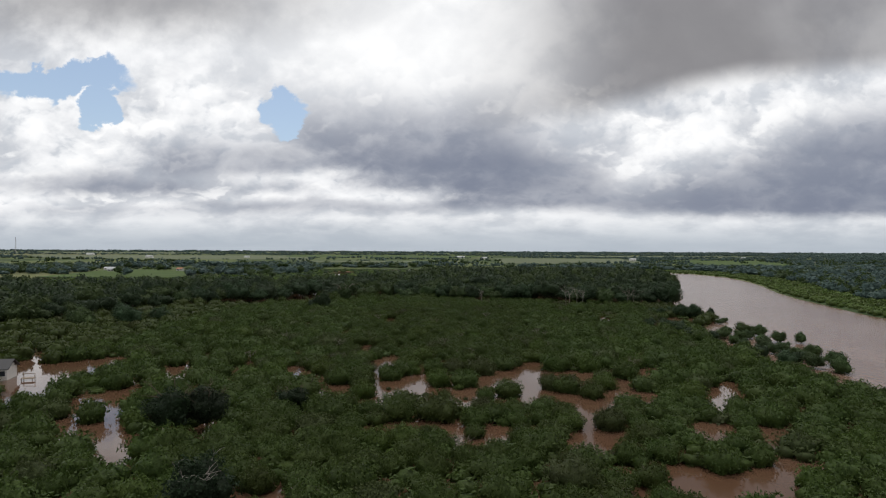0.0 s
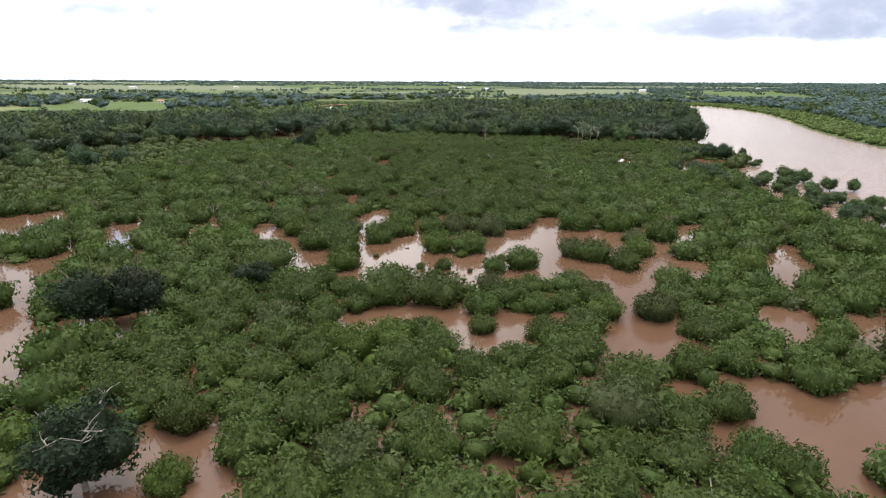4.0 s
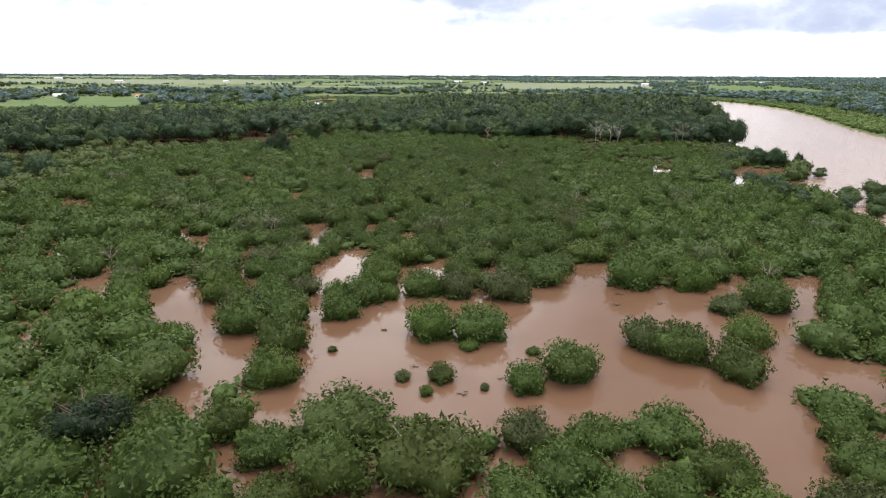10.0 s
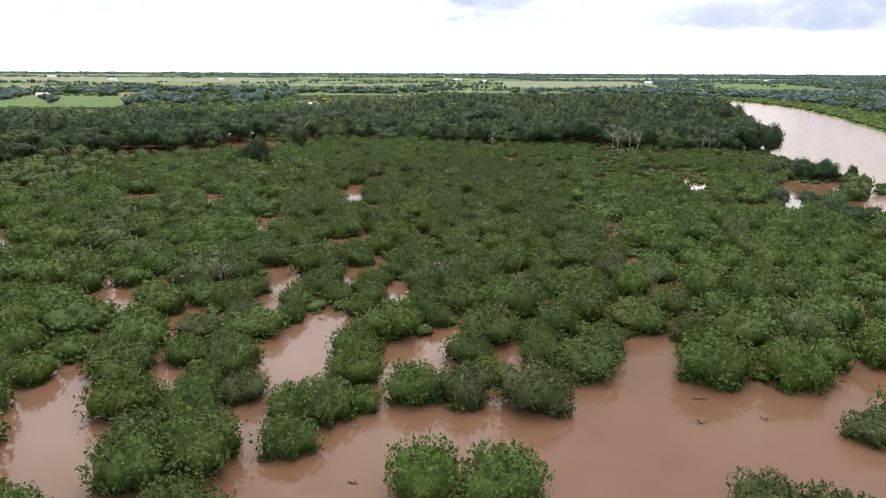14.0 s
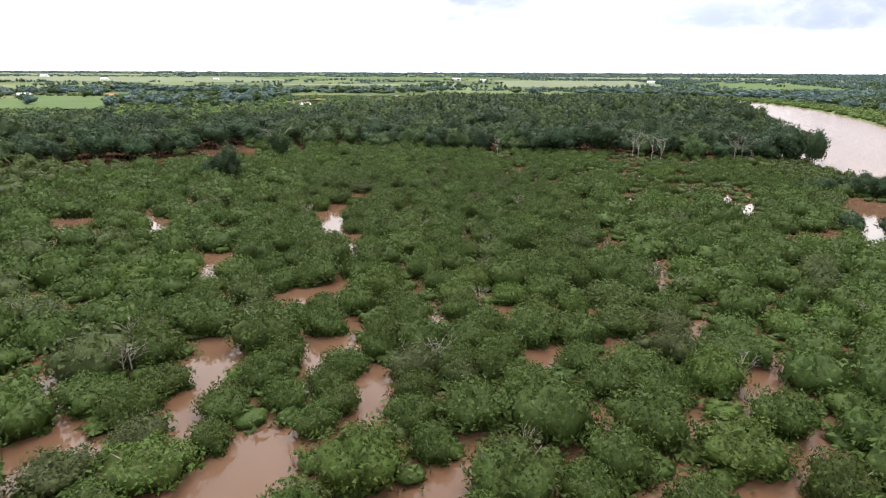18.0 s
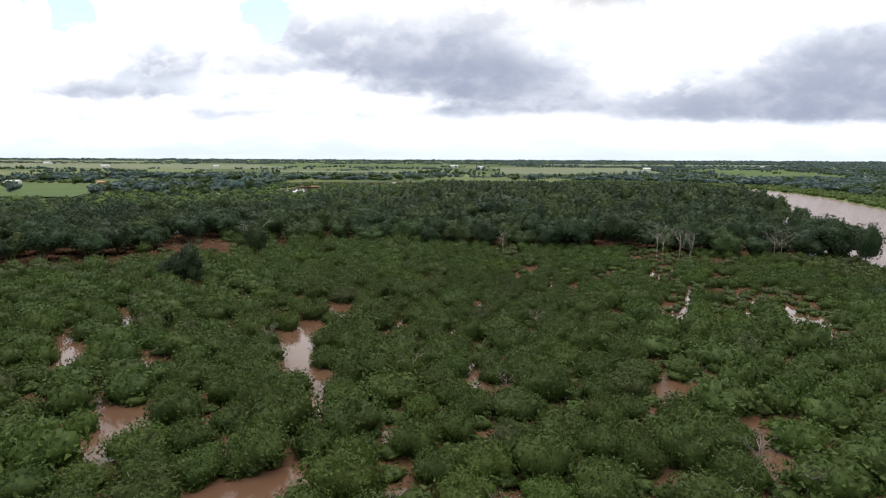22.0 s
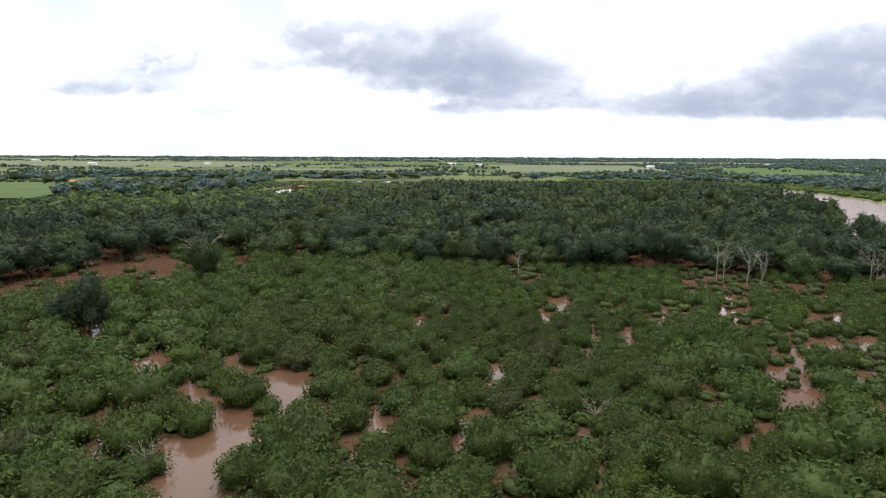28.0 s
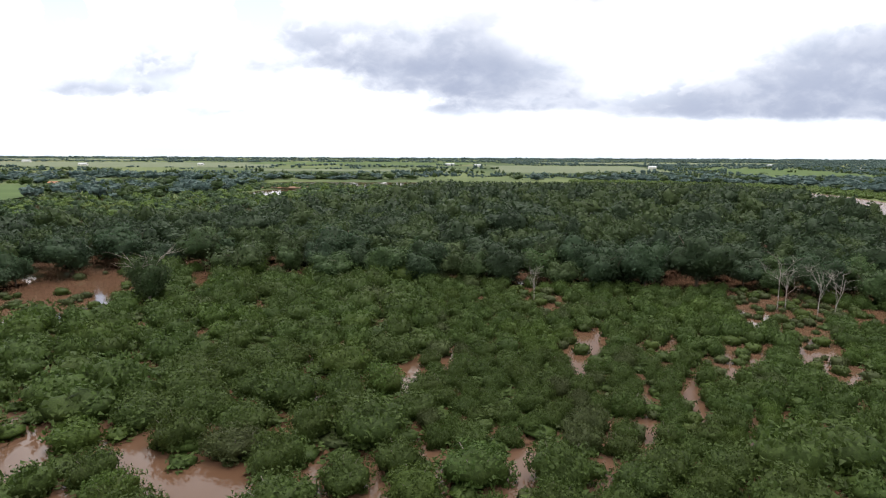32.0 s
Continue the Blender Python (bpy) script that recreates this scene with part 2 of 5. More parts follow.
def foliage(name, low, high, tint, patch=0.16, rough=0.6, fine=4.5):
    """Leaf green: from leaf to leaf, from plant to plant and over wider patches."""
    m, t, p = material(name, rough, 0.14)
    geo = t.nodes.new("ShaderNodeNewGeometry")
    obj = t.nodes.new("ShaderNodeObjectInfo")
    c = blend(t, spread(t, geo.outputs["Random Per Island"], 0, 1, 0.28, 0.78), low, high)
    world = t.nodes.new("ShaderNodeTexNoise")
    link(t, geo.outputs["Position"], world.inputs["Vector"])
    world.inputs["Scale"].default_value, world.inputs["Detail"].default_value = patch, 3.0
    c = blend(t, spread(t, world.outputs[0], 0.42, 0.66, 0.0, 0.65), c, tint)
    grain = t.nodes.new("ShaderNodeTexNoise")
    link(t, geo.outputs["Position"], grain.inputs["Vector"])
    grain.inputs["Scale"].default_value, grain.inputs["Detail"].default_value = fine, 3.0
    c = blend(t, 1.0, c, spread(t, grain.outputs[0], 0.30, 0.70, 0.70, 1.30), "MULTIPLY")
    bump(t, p, grain.outputs[0], 0.4, 0.5 / fine)
    vary = t.nodes.new("ShaderNodeHueSaturation")
    link(t, spread(t, obj.outputs["Random"], 0, 1, 0.8, 1.2), vary.inputs["Value"])
    link(t, spread(t, obj.outputs["Random"], 0, 1, 0.485, 0.51), vary.inputs["Hue"])
    link(t, c, vary.inputs["Color"])
    link(t, vary.outputs[0], p.inputs["Base Color"])
    thin, mixed, out = t.nodes.new("ShaderNodeBsdfTranslucent"), t.nodes.new("ShaderNodeMixShader"), t.nodes["Material Output"]
    link(t, vary.outputs[0], thin.inputs["Color"])
    mixed.inputs[0].default_value = 0.28
    link(t, p.outputs[0], mixed.inputs[1]), link(t, thin.outputs[0], mixed.inputs[2])
    link(t, mixed.outputs[0], out.inputs["Surface"])
    return m


LEAF_BUSH = foliage("bush_leaves", (0.022, 0.039, 0.009), (0.064, 0.096, 0.022), (0.044, 0.060, 0.014))
LEAF_OLIVE = foliage("olive_leaves", (0.028, 0.041, 0.012), (0.071, 0.090, 0.031), (0.050, 0.057, 0.024))
LEAF_FRESH = foliage("fresh_leaves", (0.027, 0.046, 0.009), (0.071, 0.108, 0.022), (0.053, 0.073, 0.015))
LEAF_DARK = foliage("dark_leaves", (0.008, 0.018, 0.007), (0.020, 0.034, 0.014), (0.014, 0.023, 0.012))
LEAF_TREE = foliage("tree_leaves", (0.017, 0.037, 0.016), (0.045, 0.071, 0.031), (0.027, 0.045, 0.025), 0.07, 0.6, 2.0)
LEAF_TREE2 = foliage("broad_tree_leaves", (0.029, 0.055, 0.017), (0.066, 0.097, 0.033), (0.033, 0.055, 0.023), 0.07, 0.6, 2.0)
LEAF_BANK = foliage("bank_leaves", (0.052, 0.089, 0.018), (0.097, 0.142, 0.034), (0.082, 0.097, 0.034), 0.05, 0.6, 1.5)
# leaf green with the distance haze painted in: paler and bluer
LEAF_HAZED = foliage("haze_tinted_leaves", (0.055, 0.091, 0.080), (0.092, 0.136, 0.118), (0.066, 0.101, 0.103), 0.01, 0.6, 0.5)


def bark(name, a, b, rough=0.85):
    m, t, p = material(name, rough, 0.15)
    link(t, blend(t, spread(t, noise_at(t, 3.0, 6), 0.35, 0.65), a, b), p.inputs["Base Color"])
    bump(t, p, noise_at(t, 14.0, 4), 0.4, 0.03)
    return m


BARK = bark("bark", (0.055, 0.042, 0.030), (0.13, 0.10, 0.075))
BARK_PALE = bark("pale_dead_wood", (0.20, 0.175, 0.15), (0.36, 0.33, 0.30))
BARK_GREY = bark("grey_bark", (0.14, 0.12, 0.10), (0.28, 0.25, 0.21))

# silty flood water
WATER, _t, _p = material("silty_water", 0.07, 0.5)
_p.inputs["IOR"].default_value = 1.33


def _pos_noise(t, scale, detail, stretch=(1, 1, 1)):
    mp = t.nodes.new("ShaderNodeMapping")
    g = t.nodes.new("ShaderNodeNewGeometry")
    link(t, g.outputs["Position"], mp.inputs[0])
    mp.inputs["Scale"].default_value = stretch
    n = t.nodes.new("ShaderNodeTexNoise")
    link(t, mp.outputs[0], n.inputs["Vector"])
    n.inputs["Scale"].default_value, n.inputs["Detail"].default_value = scale, detail
    return n.outputs[0]


_c = blend(_t, spread(_t, _pos_noise(_t, 0.035, 4), 0.38, 0.62), (0.088, 0.047, 0.028), (0.100, 0.056, 0.036))
_c = blend(_t, spread(_t, _pos_noise(_t, 0.25, 5), 0.5, 0.8, 0.0, 0.4), _c, (0.076, 0.039, 0.024))
link(_t, _c, _p.inputs["Base Color"])
bump(_t, _p, _pos_noise(_t, 0.55, 4, (1.0, 0.6, 1.0)), 0.10, 0.12)

RIVER, _t, _p = material("river_water", 0.22, 0.5)
_p.inputs["IOR"].default_value = 1.33
_c = blend(_t, spread(_t, _pos_noise(_t, 0.02, 5, (2.2, 0.6, 1)), 0.38, 0.62), (0.151, 0.095, 0.069), (0.174, 0.113, 0.085))
link(_t, _c, _p.inputs["Base Color"])
bump(_t, _p, _pos_noise(_t, 0.45, 5, (1.0, 0.6, 1.0)), 0.6, 0.5)

GROUND, _t, _p = material("far_land", 0.9, 0.1)
_c = blend(_t, spread(_t, _pos_noise(_t, 0.004, 5, (1, 0.35, 1)), 0.40, 0.60), (0.040, 0.063, 0.023), (0.109, 0.132, 0.050))
_c = blend(_t, spread(_t, _pos_noise(_t, 0.05, 6), 0.45, 0.75, 0.0, 0.6), _c, (0.033, 0.050, 0.020))
_c = blend(_t, spread(_t, _pos_noise(_t, 0.0016, 3, (1, 0.5, 1)), 0.56, 0.66, 0.0, 0.7), _c, (0.158, 0.152, 0.079))
link(_t, _c, _p.inputs["Base Color"])


def crop(name, a, b):
    m, t, p = material(name, 0.9, 0.1)
    c = blend(t, spread(t, _pos_noise(t, 0.02, 5, (0.6, 2.2, 1)), 0.35, 0.65), a, b)
    c = blend(t, spread(t, _pos_noise(t, 0.15, 4), 0.55, 0.8, 0.0, 0.5), c, (a[0] * 0.7, a[1] * 0.75, a[2] * 0.7))
    link(t, c, p.inputs["Base Color"])
    return m


CROP_LIGHT = crop("pale_crop", (0.098, 0.116, 0.068), (0.128, 0.145, 0.088))
CROP_GREEN = crop("green_pasture", (0.050, 0.079, 0.024), (0.073, 0.106, 0.033))
SOIL = crop("bare_soil", (0.145, 0.086, 0.053), (0.198, 0.125, 0.079))
DIRT = crop("dirt_road_surface", (0.277, 0.251, 0.205), (0.330, 0.304, 0.264))


def paint(name, colour, rough=0.6):
    m, t, p = material(name, rough, 0.3)
    c = blend(t, spread(t, noise_at(t, 1.2, 6), 0.45, 0.75, 0.0, 0.45), colour, tuple(k * 0.72 for k in colour))
    link(t, c, p.inputs["Base Color"])
    return m


WHITE_WALL = paint("white_plaster", (0.70, 0.68, 0.64))
RED_ROOF = paint("clay_tiles", (0.40, 0.15, 0.08))
DARK_ROOF = paint("dark_sheet_roof", (0.06, 0.058, 0.06), 0.5)
PALE_ROOF = paint("pale_sheet_roof", (0.45, 0.46, 0.47), 0.5)
DARK_GLASS = paint("dark_opening", (0.03, 0.035, 0.04), 0.2)
STEEL = paint("mast_steel", (0.45, 0.43, 0.42), 0.5)
WOOD = paint("weathered_wood", (0.22, 0.17, 0.12), 0.8)
DEBRIS = paint("wet_driftwood", (0.10, 0.07, 0.05), 0.6)

# ---- plan ----
rng = np.random.default_rng(7)
PONDS = []


def pond(*xy):
    """Open water among the shrubs, as an outline."""
    PONDS.append(np.array(xy, float).reshape(-1, 2))


pond(-111.2, 108.1, -107.9, 115.6, -118, 132.5, -102.5, 111.9, -92.3, 101.8, -82.7, 86, -80.9, 73.6, -81.4, 68.4)
pond(-95.7, 107.1, -91.1, 120, -85.9, 116.2, -82, 95)
pond(-31.7, 21.5, -30.4, 23.3, -25.9, 23, -23.8, 24.7, -25.9, 29.5, -23.3, 31, -18.7, 32.3, -18, 25.3, -17.6, 22, -15.8, 16.4, -28.8, 16.3)
pond(-63.7, 69, -63.7, 71.8, -58.8, 66.4, -53.8, 58.1, -51.4, 53, -45.2, 49.4, -45.3, 45.2, -39.6, 36.3, -38.1, 32.3, -42.9, 39.3, -47.2, 41.8, -48.9, 43.9, -51.6, 51.5)
pond(-63.2, 58.9, -57.5, 59.6, -51.2, 49.3, -55.5, 48.8)
pond(-72.6, 74.7, -67.4, 85.1, -64.3, 83.3, -59.6, 68.1, -64.3, 61)
pond(-99.9, 109.9, -96.3, 115.8, -86.3, 119.2, -81.7, 110.3, -77.8, 95.4, -85.2, 93, -80, 84.1, -79.6, 82.2)
pond(-69.9, 102.5, -67.9, 106.8, -65.3, 113.6, -60.1, 92.9, -54.6, 82, -59.6, 89.7)
pond(-27, 84.1, -23.9, 86.8, -21.8, 72.9, -23.8, 72.8)
pond(31.3, 41, 32.4, 39.7, 38.3, 39, 41.8, 39.7, 44.7, 40.4, 47.1, 45.2, 51.2, 42.5, 44, 35.2, 40.5, 30.5, 34.9, 30.6, 31.3, 24.7, 32.4, 20.9, 33.6, 18.2, 31.5, 20.2, 28.7, 22.4, 31.2, 27.3, 29.8, 31.2, 27.6, 32.3)
pond(23.6, 33, 27, 33.1, 22.3, 27.3, 20.4, 23.2, 23.2, 21.3, 24.2, 18.2, 22.7, 17.5, 19.7, 23.2)
pond(43, 60.6, 46, 61.7, 47.7, 57.3, 42.6, 49.3, 38.9, 50.4)
pond(53, 59.5, 58.6, 60.7, 50.9, 49.5, 48.5, 51)
pond(58.4, 87.4, 63.2, 91.4, 61.2, 81.9, 54.1, 70.5, 50.5, 72.3)
pond(61.1, 91.8, 66.3, 93, 49.5, 70.3, 47.6, 73.2, 52, 77.9)
pond(-11.9, 60.2, -9.4, 59.7, -4.8, 61.7, 1.3, 62.8, 1.7, 59.3, 5.4, 58.4, 11.9, 59.3, 17.7, 59.2, 16.6, 56.5, 13.8, 52.1, 10.6, 49.8, 6.9, 47.5, 6.1, 46.3, 3.6, 45.6, 3.5, 47.8, 0.6, 49.5, 1.8, 52.5, 1.2, 55.3, -1.8, 56.2, -3.7, 55.8, -8.4, 54.1, -9.5, 52.4)
pond(21.8, 83.2, 30.9, 81.2, 32.3, 74.5, 31.4, 68.8, 28.4, 62.8, 27.6, 58.7, 29.9, 53.6, 30.9, 49.2, 30.6, 47.2, 18.7, 45.6, 19.1, 48.2, 21.8, 51.7, 23.7, 55.8, 23.7, 57.5, 25.3, 62.5, 22, 66.1, 22.1, 71.2)
pond(-69.9, 102.6, -67.4, 105.7, -65.9, 113.7, -60, 99, -56.6, 90.3, -53.2, 84.6, -55.4, 85.6, -61.2, 91.7)
pond(-38.2, 100.1, -37.6, 106.2, -33.7, 103.1, -31.4, 97.4, -30.4, 89.9, -33.1, 91)
pond(-26.3, 81.8, -26.7, 87.8, -22.6, 89, -21.4, 79.4, -23.7, 75.5)
pond(-50.8, 111.1, -50.8, 116.6, -43.4, 100.3, -44.4, 98.6)
pond(-38.5, 99.6, -38.7, 107.1, -33.4, 104.5, -31.2, 98.6, -30.9, 91)
pond(-37.9, 99.6, -38.9, 103.1, -37.6, 107.1, -35.6, 107.2, -33, 100.4, -28.5, 96.5, -28.4, 93.1, -27.3, 90, -23.2, 89.8, -20.8, 83.5, -20.3, 81.2, -23.1, 78.4, -25.1, 82.6, -26.3, 87.2, -31.4, 95)
pond(-23.7, 91, -17.8, 94.2, -18.2, 100.2, -16.6, 101.7, -15.3, 94.9, -10.3, 94.6, -5.7, 101.3, 3.5, 99.9, 5.4, 104, 5, 100, 12.6, 100, 14.6, 103.5, 18.3, 105.1, 21.7, 110, 26.7, 116.9, 25.4, 108.3, 29.5, 104.3, 35.8, 103.4, 41.3, 105, 44.6, 111, 46.7, 111.9, 49.5, 108.3, 55.8, 108.2, 31.6, 75.1, -15.9, 75.1, -14.2, 81.9, -15.1, 86.9)
pond(-19.6, 112.7, -18.2, 114.6, -14.4, 119.5, -13, 121.6, -11.8, 117.8, -12.6, 112.7, -12.2, 108.2, -16.2, 100.4, -17.1, 104.6)
pond(-6.2, 111.8, -2.9, 113.7, 1.2, 114.8, 0.8, 110, -4.5, 101.9, -4.9, 98.5, -5.4, 98.5)
pond(-24.8, 134.5, -22.6, 137, -21.6, 130.1, -21.4, 122.3)
pond(-50, 106.2, -52.1, 117.3, -48.9, 113.3, -44.4, 100.6, -45.7, 100.3)
pond(-86.1, 158.5, -86.4, 163.5, -83.5, 164.5, -74.7, 151.8, -77.1, 147.3)
pond(-75, 193.3, -71.7, 195.7, -64.4, 179.3, -67.7, 179.3)
pond(-33.8, 118.7, -32.6, 124.6, -31.7, 118.7, -30.4, 112.1)
pond(-17, 89.8, 8.7, 89.9, 22.5, 89.9, 30.5, 81.9, 32.4, 76.4, 32.3, 70.8, 29.4, 65.2, 29.1, 62.1, 29.7, 58.6, 30.2, 56.5, 22.1, 54.9, 24.7, 60.3, 24.8, 64.5, 21.6, 65.4, 22.3, 72.2, 18.2, 73.3, 12.4, 72.3, 6.7, 71.8, 2.3, 70.7, -0.9, 70.7, -7.8, 73.9, -15.4, 72.6, -14, 77.5)
pond(45.6, 110.6, 49.7, 107.7, 56.6, 109.2, 53.4, 105.1, 40.5, 95.8, 38.1, 96.5)
pond(37.9, 84.8, 43.3, 82.6, 51.2, 81.8, 38.8, 74.6, 35, 78.4)
pond(-20, 112.4, -18.1, 119, -14.6, 120.5, -12.8, 122, -11.7, 119.8, -11.3, 113.7, -11.7, 106.8, -17.3, 105.8)
pond(-6.3, 111.9, -3.6, 114.3, 1.3, 115, 0.9, 110.2, -4.1, 105.9, -4.9, 103, -5.6, 104)
pond(-7.2, 129.9, -6.1, 130.9, -5.3, 121.2, -6.4, 120.5)
pond(-33.6, 118.1, -33, 123.5, -32.7, 125.1, -31.3, 121.1, -30.5, 113.2)
pond(-39.9, 103.9, -38.4, 106.2, -34.8, 108.3, -33.8, 102.7, -28.4, 95.3, -29.3, 92.7, -31.8, 96.5, -34.4, 96.5)
pond(-30.4, 106.8, -29, 110.1, -27.9, 109, -24.8, 100.4, -26.8, 101.1)
pond(-45.7, 129.5, -40.9, 129.5, -39.7, 123.5)
pond(-21.5, 114, -18.9, 116.9, -19.1, 120.3, -15.7, 120.7, -13.7, 123.7, -12.8, 123.2, -11.6, 117.8, -10, 115.5, -11.7, 108.3, -18.8, 108.2)
pond(-6.4, 113.4, -3.9, 115.5, 1.3, 116.2, 1.2, 112.7, 1.1, 108.3, -5.7, 108.3)
pond(7.2, 114.4, 9.2, 114.6, 7.6, 109.5, 6.2, 108.4)
pond(24.7, 116, 26.4, 117.6, 31.5, 120.6, 28.3, 117.6, 26.6, 115.3, 27.3, 111.8, 25, 108.1, 18.8, 108.1, 20, 110.1)
pond(-24.9, 133.5, -25, 137.6, -22, 138.7, -22.1, 134.9, -20.2, 125.4, -20.3, 124.3, -21.9, 127)
pond(-7.3, 131, -5.2, 133, -4.8, 131, -5.9, 124, -6.7, 124)
pond(-15.9, 142.1, -12.2, 141.3, -10, 145.8, -10.8, 136.4, -13.9, 136.3)
pond(-20.7, 151.9, -18.4, 153.4, -18, 144.2)
pond(-46.8, 130.7, -42, 131.8, -40.3, 129.5, -40.5, 125.4, -43, 125.9)
pond(-35, 120.6, -33.1, 122.5, -34, 127.2, -33.5, 127.4, -31.7, 123.5, -31.3, 115.6, -32.4, 115.6)
pond(-77.4, 196.5, -72.3, 198.1, -64.8, 183.7, -67.8, 182.4)
pond(-26.4, 202.5, -23, 208.4, -20.6, 197.3, -19, 184.2, -22.7, 189.1)
pond(-39.7, 172.1, -35.2, 168.9, -32, 158.8)
pond(12.7, 145.3, 14.7, 145.8, 12.9, 138.6)
pond(31.4, 134.7, 33.7, 134.7, 30.4, 128.1)
pond(52.6, 164.7, 55.4, 165.6, 47.5, 152.6)
pond(65.3, 234.4, 70.1, 234.5, 63.5, 218.9)
pond(73, 230.4, 76.2, 222.8, 65.4, 200.9, 63.7, 208.3)
pond(93.3, 212.7, 103.2, 219.5, 111.5, 217.6, 88.1, 185.8, 78.5, 179.7, 77, 186.3)
pond(68.9, 188.4, 77.5, 189.3, 67.1, 176.3)
pond(-37.6, 142.6, -34.9, 140.8, -34, 138.1)
pond(-21.4, 153.9, -19.1, 156.6, -14.7, 157.9, -14.9, 155.1, -17.1, 150.6, -17.9, 147.1, -18.9, 147.1)
pond(-37.5, 169.4, -35.8, 170.6, -33, 165.1, -32.1, 160.8)
pond(-26.3, 204.6, -22.3, 207.6, -20.5, 201.1, -19.2, 190.2, -22.7, 191.6)
pond(65, 235.8, 71.8, 239, 65.2, 227.2, 56.7, 213.6)
pond(74.6, 231.6, 77.8, 227.2, 71.1, 214.9, 68.3, 206.7, 58.2, 198.5, 63.9, 205.7, 65, 212.4)
pond(8.5, 152, 11.6, 151.5, 11.6, 149, 8.6, 146.9)
pond(22.5, 150.1, 25.8, 149.9, 23.2, 146.7)
pond(31, 162.4, 33.6, 162.8, 30.4, 157.5)
pond(61.8, 183.8, 70.6, 188.8, 59.1, 174, 56.3, 174.1)
pond(-60, 199, -59.8, 201.4, -52.9, 188.2)
pond(-68.7, 190.8, -63.3, 188.7, -57.8, 178.2, -60.3, 179.5)
pond(-142.8, 293.7, -119.2, 294.1, -104.1, 277.4, -85.5, 288.8, -79.7, 275.9, -89.3, 262.6, -118.9, 260.8)
pond(-84, 308.1, -73.7, 315.6, -63, 283.8, -70.4, 287.3)
pond(-23.1, 205.1, -22.3, 210.8, -20.6, 202.7, -19.9, 194.4, -20.1, 191.8, -21.2, 196.3)
pond(-19.4, 190, -18.1, 190.8, -16.5, 185.3, -15.9, 180.5, -14.6, 178.1, -13.1, 177.5, -12.6, 174.8, -12.2, 170.4, -14, 172.4, -16.2, 177.7, -17.1, 181.5)
pond(-38.9, 172.7, -39.9, 175.8, -36, 172.7, -32.6, 167.5, -36.2, 167.4)
pond(-43.3, 190.4, -37.2, 192, -36.7, 186, -39.1, 184.9)
pond(-23.2, 220.8, -18.7, 223.3, -18.1, 209.8)
pond(-37.5, 209.6, -35.8, 210.1, -32.6, 200.6)
pond(-60.3, 216.4, -58.5, 217.3, -50.1, 203.1, -51, 202.6)
pond(-61, 201.4, -61.7, 204.9, -53.2, 193.4, -53.3, 191.6)
pond(3.6, 190, 5.8, 191.1, 4.6, 183.6)
pond(4.2, 182.4, 5.9, 183.8, 6.4, 179.8, 5.3, 176)
pond(29.2, 180.9, 32.1, 180.9, 28.3, 175.7)
pond(66.2, 238.8, 67.8, 236.5, 68, 230.1, 59.4, 217.4, 53, 212, 57.6, 219.4)
pond(76.4, 241.3, 77.1, 236.6, 79, 226.3, 71.2, 216, 63.2, 210.8, 65.8, 217.6, 67.6, 225.3)
pond(69.5, 212.9, 69.9, 208.6, 61.8, 198.4, 61.6, 202.1)
pond(48.3, 222.6, 49.9, 223.3, 43, 209.2, 41.7, 209.6)
pond(58.9, 239.8, 61.5, 238.9, 54.9, 227.1)
pond(66, 283.6, 69.1, 279.4, 63.5, 264.3, 54.3, 246, 57.4, 260.2)
pond(-129, 295.1, -122.4, 295.2, -107.4, 277.4, -88.7, 281.9, -89.2, 318.2, -73.3, 315.9, -63.1, 288.3, -78.2, 293.4, -77.6, 266.6, -88.1, 260.9, -104.8, 261.7)
pond(-22.8, 220.1, -21.1, 224.2, -18.5, 222.1, -17.1, 219.5, -15.2, 217.6, -14.3, 214.7, -14.1, 209.7, -18, 214.3, -20.6, 214.9)
pond(-30.2, 214.8, -30.2, 217.6, -27, 215.9, -25.4, 214.7, -22.7, 212.1, -20.5, 210.6, -20.5, 205.7, -22.5, 209.2, -26.2, 209.6)
pond(-29.5, 226.2, -29.1, 229, -25.5, 225, -24.9, 223.2, -26.4, 220.1)
pond(-43, 226.5, -41.8, 227.8, -39.2, 227.3, -35.3, 219.9, -37.6, 218.8)
pond(-38.7, 210.7, -37.9, 212.6, -35.9, 210.7, -33.1, 205.5, -35.9, 205.5)
pond(-7.9, 211.8, -5.4, 210.6, -5.4, 205.8, -7.1, 205.8)
pond(7, 224.1, 11, 226.4, 9.1, 218.6, 7.1, 219.2)
pond(22.4, 233.1, 25.3, 234.1, 25.2, 231.3, 21, 226.3)
pond(31.4, 241.6, 33, 242.8, 30.7, 236.1, 27.7, 230.9)
pond(20.2, 258.6, 26.3, 267.7, 25.7, 260.3, 22.8, 249.5, 19.8, 249.5)
pond(1, 253.9, 3.1, 254.8, 2.7, 246.5)
pond(-5.9, 222, -4.4, 223.4, -4.4, 219.4, -4.9, 213.7, -5.8, 215.4)
pond(32.8, 257.8, 35.5, 258.5, 31.8, 248.8)
pond(46.6, 260.1, 49, 258.4, 46.7, 253, 41.5, 247.8)
pond(57.8, 259.3, 62.2, 260, 60.2, 255, 53.5, 244.8, 52, 246.8)
pond(58, 246.9, 59.5, 246.3, 53.9, 238.6)
pond(59.9, 241.3, 60, 237.9, 62.2, 235.7, 56.2, 228.1, 55, 232.2)
pond(69.8, 251, 74.6, 251.8, 67.2, 242.7, 64.4, 243.2)
